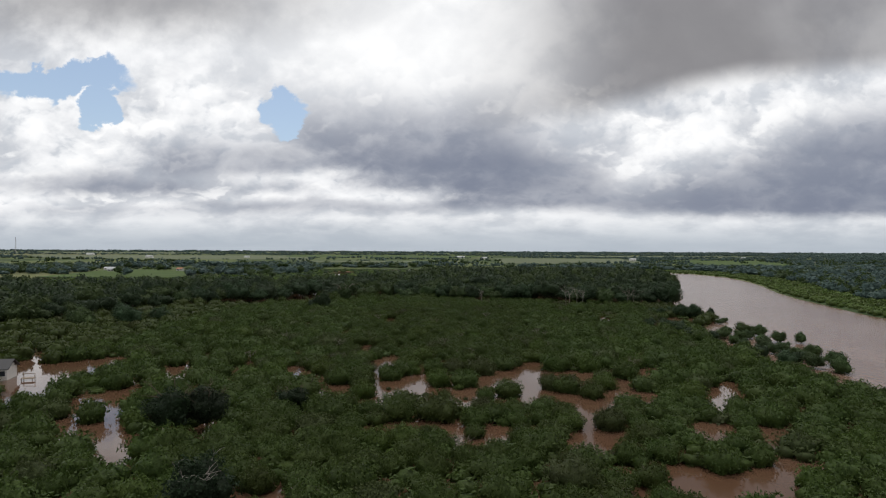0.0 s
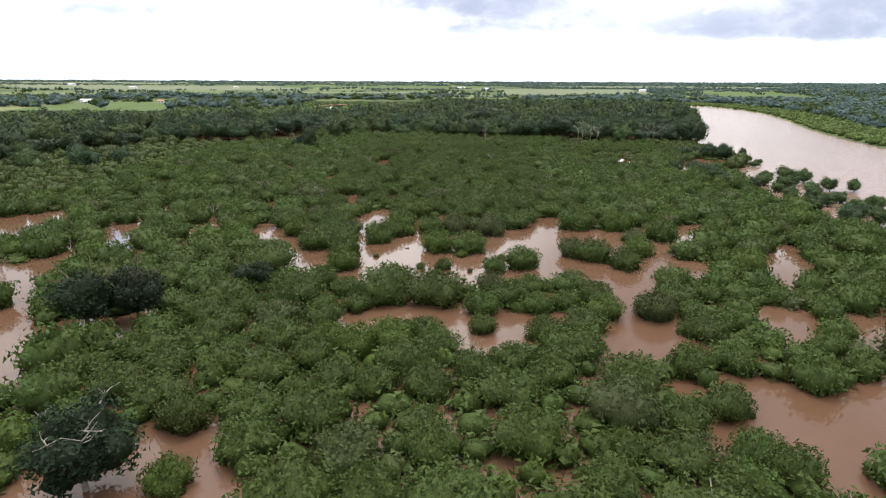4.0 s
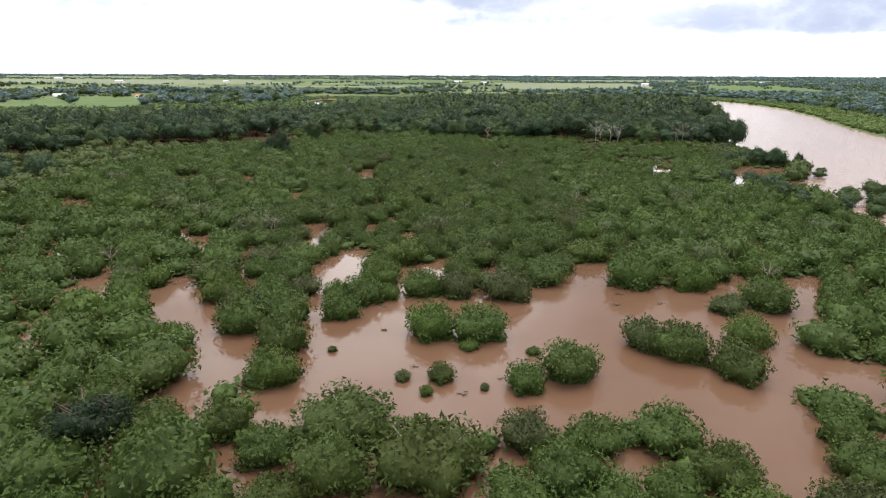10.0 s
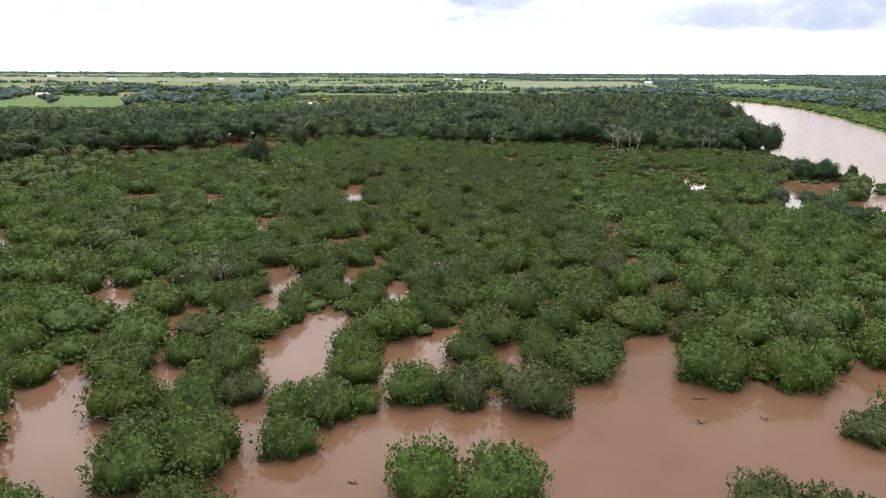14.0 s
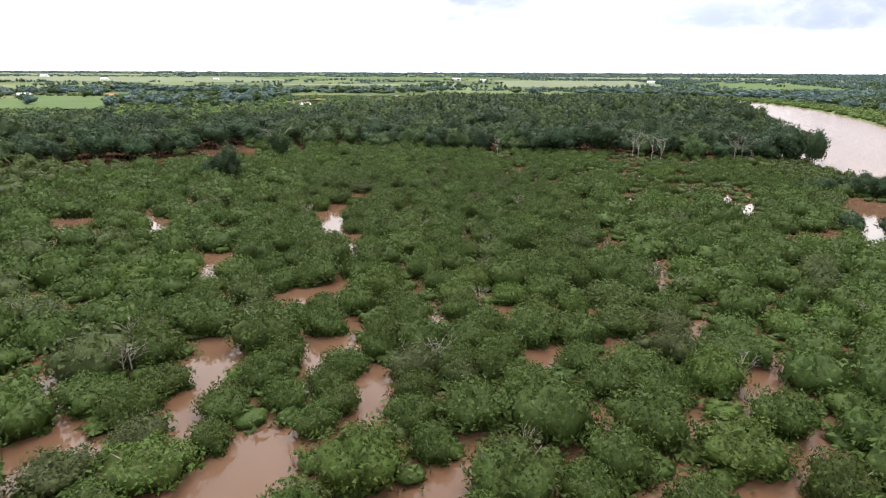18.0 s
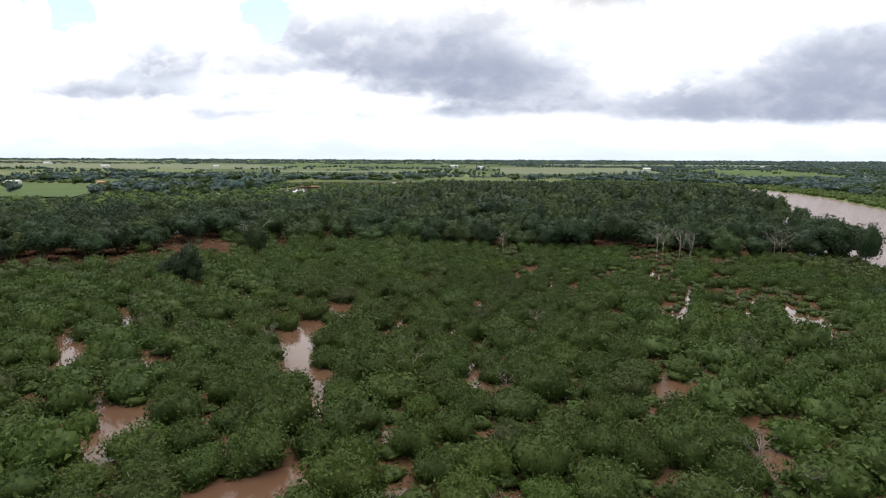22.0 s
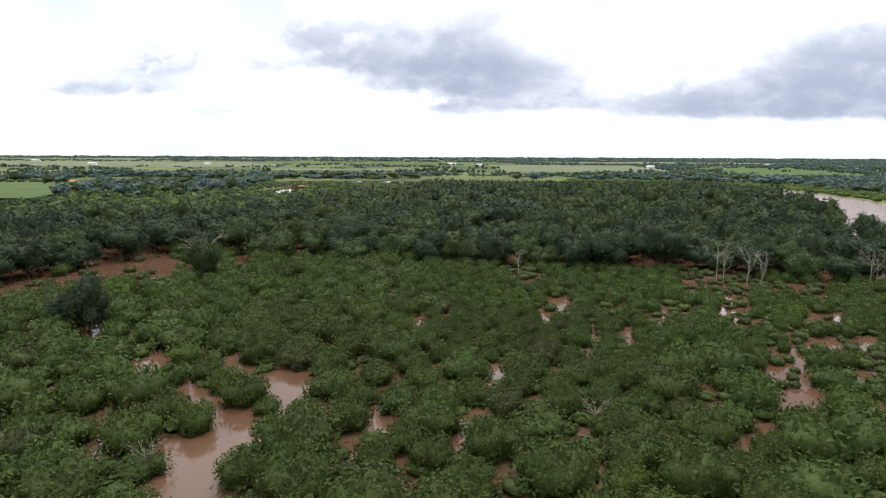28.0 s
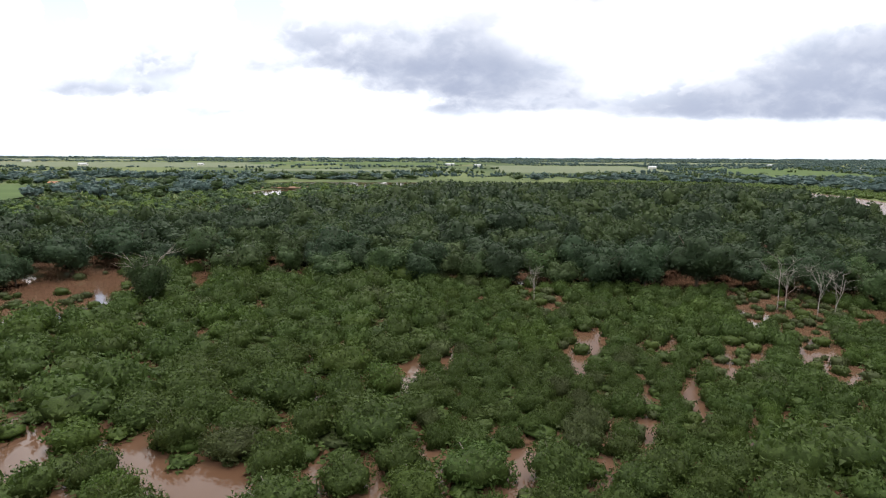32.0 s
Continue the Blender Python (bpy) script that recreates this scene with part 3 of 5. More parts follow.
pond(52.1, 231, 52.3, 229.2, 49.1, 222.7, 46.9, 217.4, 46.4, 215, 41.1, 208.3, 43.6, 215.3, 46.4, 221.5)
pond(38.9, 252.1, 41.7, 252.7, 37.4, 243.3)
pond(63.2, 295, 71.7, 301.5, 77.8, 283.5, 75.8, 276.1, 60.1, 266.7, 63, 279, 54.1, 268.8)
pond(73.4, 276.1, 80.8, 278.5, 88.6, 276.1, 76.8, 260.9, 75, 264.9)
pond(16.2, 298.1, 21.3, 300.1, 27.8, 288, 20.3, 270.8, 19.5, 275.6)
pond(-86.4, 294.5, -101, 328.3, -91.3, 319.5, -74.6, 319.7, -66.8, 301, -59, 280.3, -68, 273.8, -75.8, 274)
pond(-58.6, 315.7, -55.5, 324.2, -48.4, 296.7, -50.5, 294.7)
pond(-4, 249.5, -1.5, 253, -1.9, 240.8)

ISLETS = []


def islet(x, y, r):
    """A shrub that stands alone in open water."""
    ISLETS.append((x, y, r))


islet(13.0, 80.2, 3.4)
islet(22.8, 87.2, 3.0)
islet(26.1, 84.8, 3.5)
islet(34.5, 87.6, 3.2)
islet(30.0, 80.4, 3.2)
islet(-1.0, 90.0, 3.6)
islet(4.7, 89.7, 3.7)
islet(0.1, 79.4, 1.6)
islet(-12.3, 95.1, 2.6)
islet(-2.4, 103.3, 3.2)
islet(2.4, 103.0, 3.2)
islet(9.1, 102.4, 4.1)
islet(8.3, 77.8, 2.3)
islet(10.1, 85.0, 0.9)
islet(-3.7, 79.4, 1.0)
islet(4.3, 77.5, 0.6)
islet(-1.3, 76.6, 0.9)
islet(-11.7, 85.6, 0.6)
islet(27.8, 107.6, 4.6)
islet(35.7, 106.4, 4.3)
islet(42.3, 98.3, 3.8)
islet(36.5, 96.9, 2.5)
islet(47.7, 110.5, 4.0)
islet(-17.4, 86.1, 3.5)
islet(-19.6, 93.5, 4.2)
islet(-24.0, 94.2, 3.8)
islet(-8.4, 106.8, 3.3)
islet(-7.0, 101.4, 2.0)
islet(-10.3, 100.3, 3.2)
islet(-13.5, 100.8, 2.7)
islet(-28.5, 101.1, 3.4)
islet(3.2, 86.2, 1.2)
islet(12.2, 52.3, 2.7)
islet(4.9, 54.2, 2.0)
islet(5.9, 48.6, 0.6)
islet(2.5, 46.4, 1.2)
islet(28.0, 58.8, 3.2)
islet(-19.1, 211.1, 2.0)
islet(-26.3, 218.1, 2.8)
islet(-28.6, 101.1, 2.9)
islet(-23.8, 95.0, 3.0)
islet(-19.1, 95.9, 3.0)
islet(-22.9, 104.3, 2.7)
islet(-18.5, 103.3, 2.5)
islet(-23.1, 91.4, 3.6)
islet(-16.3, 79.0, 3.1)
islet(27.6, 59.8, 2.7)
islet(27.6, 59.1, 2.8)
islet(-20.9, 25.0, 2.2)
islet(-21.7, 20.3, 1.3)
islet(-27.5, 18.3, 1.8)
islet(-15.7, 19.8, 1.6)
islet(25.6, 28.7, 2.6)
islet(27.4, 26.2, 2.8)

NEAR_BANK = np.array([(96, -300), (92, 60), (89, 112), (89, 150), (91, 170), (95, 185), (113, 203), (119, 218), (119, 230), (122, 262), (128, 326), (147, 353), (170, 384), (178, 430), (190, 480),
                      (196, 540), (184, 605), (140, 662), (70, 708), (-20, 732), (-160, 770)], float)
FAR_BANK = np.array([(172, -300), (176, 60), (186, 160), (195, 235), (216, 323), (233, 377), (262, 450), (288, 530), (302, 600), (300, 670),
                     (268, 735), (200, 775), (103, 795), (0, 800), (-160, 800)], float)
LAKES = ((-425, 490, 75, 42), (-120, 628, 18, 40))


def inside(px, py, poly):
    x0, y0 = poly[:, 0], poly[:, 1]
    x1, y1 = np.roll(x0, -1), np.roll(y0, -1)
    c = np.zeros(np.shape(px), bool)
    for a, b, d, e in zip(x0, y0, x1, y1):
        if b == e:
            continue
        c ^= ((b > py) != (e > py)) & (px < (d - a) * (py - b) / (e - b) + a)
    return c


def off_line(px, py, line, closed=False):
    """The distance to a polyline."""
    pts = np.vstack([line, line[:1]]) if closed else line
    best = np.full(np.shape(px), 1e9)
    for (a, b), (d, e) in zip(pts[:-1], pts[1:]):
        vx, vy = d - a, e - b
        k = np.clip(((px - a) * vx + (py - b) * vy) / (vx * vx + vy * vy + 1e-9), 0, 1)
        best = np.minimum(best, np.hypot(px - a - k * vx, py - b - k * vy))
    return best


RIVER_OUTLINE = np.vstack([NEAR_BANK, FAR_BANK[::-1]])
BEYOND = np.vstack([FAR_BANK, [(-160, 9000), (9000, 9000), (9000, -300)]])


def in_river(x, y):
    return inside(x, y, RIVER_OUTLINE)


def lake_depth(x, y):
    d = np.full(np.shape(x), -1e9)
    for cx, cy, rx, ry in LAKES:
        d = np.maximum(d, (1 - np.hypot((x - cx) / rx, (y - cy) / ry)) * min(rx, ry))
    return d


EDGE_X = [-900, -260, -190, -160, -150, -128, -112, -100, -94, -87, -82, -75, -52, -34, -14, 4, 17, 29, 50, 60, 67, 76, 90, 125, 150]
EDGE_Y = [60, 110, 150, 172, 215, 258, 270, 277, 281, 292, 314, 322, 313, 307, 304, 302, 300, 296, 290, 294, 297, 288, 281, 276, 320]


def wood_edge(x):
    return np.interp(x, EDGE_X, EDGE_Y)


def wobble(x, y, s, k=0.0):
    """A smooth field between about -1 and 1 with features s metres across."""
    a, b = np.asarray(x) / s, np.asarray(y) / s
    return (np.sin(2.1 * a + 1.3 * b + k) + np.sin(-1.2 * a + 2.4 * b + 1.7 * k + 1) + np.sin(3.3 * a - 0.8 * b + 2.3 * k + 2) * 0.7
            + np.sin(0.9 * a + 3.7 * b + 0.6 * k + 4) * 0.7) / 2.6


# ---- mesh tools ----
def quads(name, V, F, mats, index=None, smooth=False):
    me = bpy.data.meshes.new(name)
    F = np.asarray(F, np.int32)
    me.vertices.add(len(V)), me.loops.add(F.size), me.polygons.add(len(F))
    me.vertices.foreach_set("co", np.asarray(V, np.float32).ravel())
    me.loops.foreach_set("vertex_index", F.ravel())
    me.polygons.foreach_set("loop_start", np.arange(0, F.size, F.shape[1], dtype=np.int32))
    for m in mats:
        me.materials.append(m)
    if index is not None:
        me.polygons.foreach_set("material_index", np.asarray(index, np.int32))
    me.polygons.foreach_set("use_smooth", np.ascontiguousarray(np.broadcast_to(smooth, len(F)), dtype=bool))
    me.update(calc_edges=True)
    return me


def part(name, me, parent, label=""):
    ob = new(name, me)
    ob.parent = parent
    return tagged(ob, label)


def from_bm(name, bm, mat):
    me = bpy.data.meshes.new(name)
    bm.to_mesh(me)
    bm.free()
    me.materials.append(mat)
    return me


def unit(v):
    return v / np.maximum(np.linalg.norm(v, axis=-1, keepdims=True), 1e-9)


def sprays_at(P, N, size, r, slim=0.62, lie=0.8):
    """Broad leaf sprays that lie on the crown; the rest of them (1 - lie) stand a little out of it."""
    n = len(P)
    out = unit(N * r.uniform(0.3, 1.0, (n, 1)) + (0, 0, 0.25) + r.normal(size=(n, 3)) * 0.6)
    flat = unit(np.cross(N, r.normal(size=(n, 3))) + N * r.uniform(-0.1, 0.35, (n, 1)))
    T = np.where((r.random(n) < lie)[:, None], flat, out)
    W = unit(np.cross(T, N + r.normal(size=(n, 3)) * 0.25))
    s = (size * r.uniform(0.6, 1.4, n))[:, None]
    V = np.stack([P - T * s * 0.5 - W * s * slim * 0.5, P - T * s * 0.35 + W * s * slim * 0.55, P + T * s * 0.5], 1)
    return V.reshape(-1, 3), np.arange(n * 3).reshape(-1, 3)


def crown_form(lobes):
    """Star-shaped outline of a crown made of round lobes (centre, radius)."""
    C = np.array([l[:3] for l in lobes])
    R = np.array([l[3] for l in lobes])

    def reach(D):
        b = D @ C.T
        disc = b * b - (np.sum(C * C, 1) - R * R)[None]
        k = np.where(disc > 0, b + np.sqrt(np.maximum(disc, 0)), 0)
        i = np.argmax(k, 1)
        d = k[np.arange(len(D)), i]
        return d, unit(D * d[:, None] - C[i])
    return reach


def heads(lobes, n, r, up):
    """The outline of a crown with small leafy heads set into its surface."""
    V = unit(np.stack([r.normal(size=n), r.normal(size=n), (np.abs(r.normal(size=n)) if up > 0.5 else r.normal(size=n)) * 0.8 + up * 0.4], -1))
    d, _ = crown_form(lobes)(V)
    q = r.uniform(0.10, 0.18, n)
    C = V * (d - q + r.uniform(0.03, 0.115, n))[:, None]
    return crown_form(lobes + [(*c, k) for c, k in zip(C, q)])


def core_mesh(reach, rings, segs, low, scale, lift=(0, 0, 0)):
    th = np.linspace(low, 1.52, rings)
    ph = np.linspace(0, 2 * np.pi, segs, endpoint=False)
    T, P = np.meshgrid(th, ph, indexing="ij")
    D = np.stack([np.cos(T) * np.cos(P), np.cos(T) * np.sin(P), np.sin(T)], -1).reshape(-1, 3)
    d, _ = reach(D)
    V = D * (d * scale)[:, None] + lift
    i, j = np.meshgrid(np.arange(rings - 1), np.arange(segs), indexing="ij")
    a, b = i * segs + j, i * segs + (j + 1) % segs
    return V, np.concatenate([np.stack([a, b, b + segs], -1).reshape(-1, 3), np.stack([a, b + segs, a + segs], -1).reshape(-1, 3)])


def join(*VF):
    V, F, k = [], [], 0
    for v, f in VF:
        V.append(v), F.append(f + k)
        k += len(v)
    return np.vstack(V), np.vstack(F)


def tube(pts, radii, segs=6):
    """A bent, tapering branch."""
    pts, n = np.asarray(pts, float), len(pts)
    V = []
    for i in range(n):
        d = unit((pts[min(i + 1, n - 1)] - pts[max(i - 1, 0)])[None])[0]
        a = unit(np.cross(d, (0.3, 0.9, 0.2))[None])[0]
        b = np.cross(d, a)
        for k in range(segs):
            w = 2 * np.pi * k / segs
            V.append(pts[i] + (a * np.cos(w) + b * np.sin(w)) * radii[i])
    F = [(i * segs + k, i * segs + (k + 1) % segs, (i + 1) * segs + (k + 1) % segs, (i + 1) * segs + k) for i in range(n - 1) for k in range(segs)]
    return np.array(V), np.array(F)


def bush_form(seed, n_leaf, leaf, rings, segs, loose=0.30, inner=0.84, slim=0.62):
    """A dome-shaped shrub of radius 1 built up of small leafy heads: leaves, inner foliage."""
    r = np.random.default_rng(seed)
    lobes = [(0, 0, 0.24, 0.55)]
    k = r.integers(6, 9)
    for i in range(k):
        a = 2 * np.pi * (i + r.uniform(-0.4, 0.4)) / k
        d = r.uniform(0.45, 0.72)
        lobes.append((d * np.cos(a), d * np.sin(a), r.uniform(0.20, 0.50), r.uniform(0.22, 0.38)))
    for i in range(9):
        a, d = r.uniform(0, 6.28), 0.62 * r.random() ** 0.5
        lobes.append((d * np.cos(a), d * np.sin(a), 0.68 - 0.40 * d + r.uniform(-0.06, 0.06), r.uniform(0.24, 0.32)))
    reach = heads(lobes, 80, r, 0.9)
    D = unit(np.stack([r.normal(size=n_leaf), r.normal(size=n_leaf), r.normal(size=n_leaf) * 0.9 + 0.55], -1))
    D[:, 2] = np.maximum(D[:, 2], -0.02 + 0.1 * r.random(n_leaf))
    D = unit(D)
    d, nrm = reach(D)
    P = D * (d * np.clip(1.0 - 0.20 * r.random(n_leaf) ** 2 + 0.035 * r.normal(size=n_leaf), 0.72, 1.10))[:, None]
    P[:, 2] = np.maximum(P[:, 2], 0.03)
    N = unit(nrm + r.normal(size=(n_leaf, 3)) * loose + (0, 0, 0.25))
    return sprays_at(P, N, leaf, r, slim, 0.5), core_mesh(reach, rings, segs, 0.0, inner)


def tree_form(seed, n_leaf, leaf, rings, segs, tall=1.0, loose=0.22):
    """A broad-headed tree of crown radius 1 in leafy tiers; the crown's middle stands at z = tall."""
    r = np.random.default_rng(seed)
    lobes = [(0, 0, 0, 0.55)]
    for i in range(11):
        v = unit(np.array([[r.normal(), r.normal(), r.normal() * 0.6 + 0.25]]))[0]
        d = r.uniform(0.48, 0.74)
        lobes.append((*(v * d), r.uniform(0.24, 0.36)))
    reach = heads(lobes, 64, r, 0.3)
    D = unit(np.stack([r.normal(size=n_leaf), r.normal(size=n_leaf), r.normal(size=n_leaf) + 0.35], -1))
    d, nrm = reach(D)
    P = D * (d * np.clip(0.99 - 0.18 * r.random(n_leaf) ** 2 + 0.04 * r.normal(size=n_leaf), 0.72, 1.10))[:, None] + (0, 0, tall)
    N = unit(nrm + r.normal(size=(n_leaf, 3)) * loose + (0, 0, 0.3))
    return sprays_at(P, N, leaf, r, 0.66, 0.62), core_mesh(reach, rings, segs, -1.2, 0.82, (0, 0, tall))


def limbs(seed, height, spread_, thick, count=5, twigs=3):
    """Trunk and limbs as one list of tubes: the first is the trunk."""
    r = np.random.default_rng(seed)
    lean = r.normal(size=2) * 0.05 * height
    trunk = [(0, 0, -0.8 * height), (lean[0] * 0.3, lean[1] * 0.3, height * 0.25), (lean[0] * 0.8, lean[1] * 0.8, height * 0.5), (lean[0], lean[1], height * 0.8)]
    out = [tube(trunk, [thick, thick * 0.75, thick * 0.5, thick * 0.18], 7)]
    for i in range(count):
        a = 2 * np.pi * i / count + r.uniform(-0.5, 0.5)
        z0 = height * r.uniform(0.28, 0.6)
        f = z0 / height
        b = np.array([lean[0] * f * 1.3, lean[1] * f * 1.3, z0])
        tip = np.array([np.cos(a) * spread_ * r.uniform(0.6, 1), np.sin(a) * spread_ * r.uniform(0.6, 1), height * r.uniform(0.7, 1.0)])
        mid = (b + tip) / 2 + r.normal(size=3) * 0.06 * height
        out.append(tube([b, mid, tip], [thick * 0.42, thick * 0.25, thick * 0.07], 5))
        for k in range(twigs):
            q = mid + (tip - mid) * r.uniform(0.0, 0.8)
            e = q + (r.normal(size=3) * (1, 1, 0.4) + (np.cos(a) * 0.6, np.sin(a) * 0.6, 0.8)) * 0.14 * height
            out.append(tube([q, (q + e) / 2 + r.normal(size=3) * 0.02 * height, e], [thick * 0.16, thick * 0.10, thick * 0.03], 4))
    return out


def scatter(form, X, Y, Z, SX, SZ, A):
    """Copies of one plant joined: form (V, F) at many places."""
    V, F = form
    n, m = len(X), len(V)
    if n == 0:
        return np.zeros((0, 3), np.float32), np.zeros((0, F.shape[1]), np.int32)
    c, s = np.cos(A)[:, None], np.sin(A)[:, None]
    out = np.empty((n, m, 3), np.float32)
    out[:, :, 0] = (V[None, :, 0] * c - V[None, :, 1] * s) * SX[:, None] + X[:, None]
    out[:, :, 1] = (V[None, :, 0] * s + V[None, :, 1] * c) * SX[:, None] + Y[:, None]
    out[:, :, 2] = V[None, :, 2] * SZ[:, None] + Z[:, None]
    f = F[None] + (np.arange(n) * m)[:, None, None]
    return out.reshape(-1, 3), f.reshape(-1, F.shape[1])


def plants(name, forms, X, Y, Z, SX, SZ, mats, choice, label, category):
    """One joined mesh of many plants, kind stuff. forms: list of (leaves, core); choice: the material of each plant."""
    n = len(X)
    A = rng.uniform(0, 6.28, n)
    which = np.arange(n) % len(forms)
    VF, idx, soft = [], [], []
    for k, (leaves, core) in enumerate(forms):
        sel = which == k
        both = join(leaves, core)
        VF.append(scatter(both, X[sel], Y[sel], Z[sel], SX[sel], SZ[sel], A[sel]))
        idx.append(np.repeat(choice[sel], len(both[1])))
        soft.append(np.tile(np.arange(len(both[1])) >= len(leaves[1]), sel.sum()))
    V, F = join(*VF)
    ob = new(name, quads(name, V, F, mats, np.concatenate(idx), np.concatenate(soft)))
    return tagged(ob, label, category, kind="stuff")


def darts(x0, x1, y0, y1, size, keep, gap=0.62, tries=6.0, seed=1):
    """Places for plants that keep apart by their radii. size(x, y): radii; keep(x, y, r): where they may stand."""
    r = np.random.default_rng(seed)
    n = int((x1 - x0) * (y1 - y0) / 9.0 * tries)
    X, Y = r.uniform(x0, x1, n), r.uniform(y0, y1, n)
    R = size(X, Y, r)
    ok = keep(X, Y, R)
    X, Y, R = X[ok], Y[ok], R[ok]
    cell = 7.0
    grid, out = {}, []
    for x, y, q in zip(X.tolist(), Y.tolist(), R.tolist()):
        i, j = int(x // cell), int(y // cell)
        good = True
        for a in (i - 1, i, i + 1):
            for b in (j - 1, j, j + 1):
                for px, py, pr in grid.get((a, b), ()):
                    if (px - x) ** 2 + (py - y) ** 2 < (gap * (pr + q)) ** 2:
                        good = False
                        break
                if not good:
                    break
            if not good:
                break
        if good:
            grid.setdefault((i, j), []).append((x, y, q))
            out.append((x, y, q))
    return np.array(out)


# ---- ground and water ----
def land_height(x, y):
    d = off_line(x, y, FAR_BANK)
    land = np.where(inside(x, y, BEYOND), d, -d)
    back = np.where((x < -160) & (y > 560), np.minimum(y - 560, 60) * 0.4, -1e9)
    west = np.where(x < -300, np.minimum(-300 - x, 60) * 0.4, -1e9)
    mid = np.where((y > 560) & (x < -90), np.minimum(np.minimum(y - 560, 735 - y), 30) * 0.3, -1e9)
    h = np.maximum(np.maximum(land, back), np.maximum(west, mid))
    h = np.minimum(h, -lake_depth(x, y) + 0.5)
    return np.clip(h * 0.18, -1.3, 0.7)


gx = np.concatenate([np.linspace(-5200, -900, 14), np.arange(-800, -200, 25), np.arange(-200, 90, 12), np.arange(90, 345, 6), np.arange(350, 900, 50), np.linspace(1000, 5200, 14)])
gy = np.concatenate([np.arange(-320, 60, 30), np.arange(60, 860, 9), np.arange(880, 1800, 60), np.linspace(1900, 5400, 18)])
GX, GY = np.meshgrid(gx, gy, indexing="ij")
GZ = land_height(GX.ravel(), GY.ravel())
nx, ny = len(gx), len(gy)
ii, jj = np.meshgrid(np.arange(nx - 1), np.arange(ny - 1), indexing="ij")
gq = np.stack([ii * ny + jj, (ii + 1) * ny + jj, (ii + 1) * ny + jj + 1, ii * ny + jj + 1], -1).reshape(-1, 4)
tagged(new("ground", quads("ground", np.stack([GX.ravel(), GY.ravel(), GZ], -1), gq, [GROUND], smooth=True)),
       "flat green farmland reaching to the horizon", "ground", kind="structure")


def sheet(name, ks, ys, z, mat, label, category, x0, x1):
    """A level sheet between two lines, x0 and x1 at each y."""
    X, Y = np.meshgrid(ks, ys, indexing="ij")
    X = x0[None] + (x1 - x0)[None] * X
    n, m = X.shape
    i, j = np.meshgrid(np.arange(n - 1), np.arange(m - 1), indexing="ij")
    F = np.stack([i * m + j, (i + 1) * m + j, (i + 1) * m + j + 1, i * m + j + 1], -1).reshape(-1, 4)
    return tagged(new(name, quads(name, np.stack([X.ravel(), Y.ravel(), np.full(X.size, z)], -1), F, [mat])), label, category, kind="structure")


WATER_Y = np.concatenate([np.linspace(-320, 100, 10), np.arange(110, 280, 10), np.linspace(290, 860, 16)])
SEAM = np.interp(WATER_Y, [-320, 112, 150, 170, 185, 203, 225, 262, 860], [92, 88, 88, 90, 95, 113, 117, 100, 98])
sheet("flood_water", np.linspace(0, 1, 30), WATER_Y, 0.0, WATER, "still brown silty flood water among the shrubs", "water", np.full(len(WATER_Y), -900.0), SEAM)
sheet("river", np.linspace(0, 1, 12), WATER_Y, 0.0, RIVER, "wide muddy river in flood with faint ripples", "river", SEAM, np.full(len(WATER_Y), 420.0))


# ---- shrubs ----
def near_water(x, y):
    """The distance to open water: negative inside."""
    best = np.full(np.shape(x), 1e9)
    for p in PONDS:
        lo, hi = p.min(0) - 8, p.max(0) + 8
        sel = (x > lo[0]) & (x < hi[0]) & (y > lo[1]) & (y < hi[1])
        if sel.any():
            d = off_line(x[sel], y[sel], p, True)
            d = np.where(inside(x[sel], y[sel], p), -d, d)
            best[sel] = np.minimum(best[sel], d)
    return best


def bank_x(y):
    return np.interp(y, NEAR_BANK[:13, 1], NEAR_BANK[:13, 0])


def bush_keep(x, y, r):
    ok = (x < bank_x(y) - 4) & (y < wood_edge(x) + 3 + 3 * wobble(x, y, 9))
    ok &= near_water(x, y) > np.where((x > 30) & (y > 200), 0.9, 0.45) * r
    for a, b, c in ISLETS:
        ok &= np.hypot(x - a, y - b) > c + 0.5 * r
    for a, b, c in CLEAR:
        ok &= np.hypot(x - a, y - b) > c
    thin = np.clip((y - 225) / 60, 0, 1) * np.clip((x - 5) / 25, 0, 1)
    ok &= wobble(x, y, 5.5, 3.0) > -1.2 + thin * 0.75
    return ok


def bush_size(x, y, r):
    s = r.uniform(2.5, 4.9, len(x)) * (1 + 0.12 * wobble(x, y, 30))
    return s * np.where((y > 225) & (x > 0), 0.55, 1.0)


CLEAR = [(-28.9, 11.2, 2.5), (66, 277, 3), (71, 274, 3), (20.6, 284, 2.5), (-55, 284, 4), (-58, 243, 5), (92.8, 279, 4), (-45, 54, 5.5), (-39, 56, 5), (-26.8, 24.5, 5), (-27.5, 68, 3.5), (-97, 92, 7)]
field = darts(-170, 125, -34, 322, bush_size, bush_keep, 0.72, 9.0)
bx, by, br = field.T
near = (np.abs(bx) < 33) & (by > 6) & (by < 255)
A_FORMS = [bush_form(11 + i, 1850, 0.096, 9, 16, 0.40, 0.80, 0.56) for i in range(5)]
B_FORMS = [bush_form(31 + i, 620, 0.142, 7, 13, 0.38, 0.80) for i in range(4)]
C_FORMS = [bush_form(51 + i, 90, 0.30, 5, 9, 0.3, 0.88) for i in range(3)]
BUSH_MATS = [LEAF_BUSH, LEAF_OLIVE, LEAF_FRESH]


def bush_tone(x, y):
    k = wobble(x, y, 13, 1.0) + rng.normal(size=len(x)) * 0.55
    return np.where(k > 1.1, 1, np.where(k < -0.95, 2, 0)).astype(np.int32)


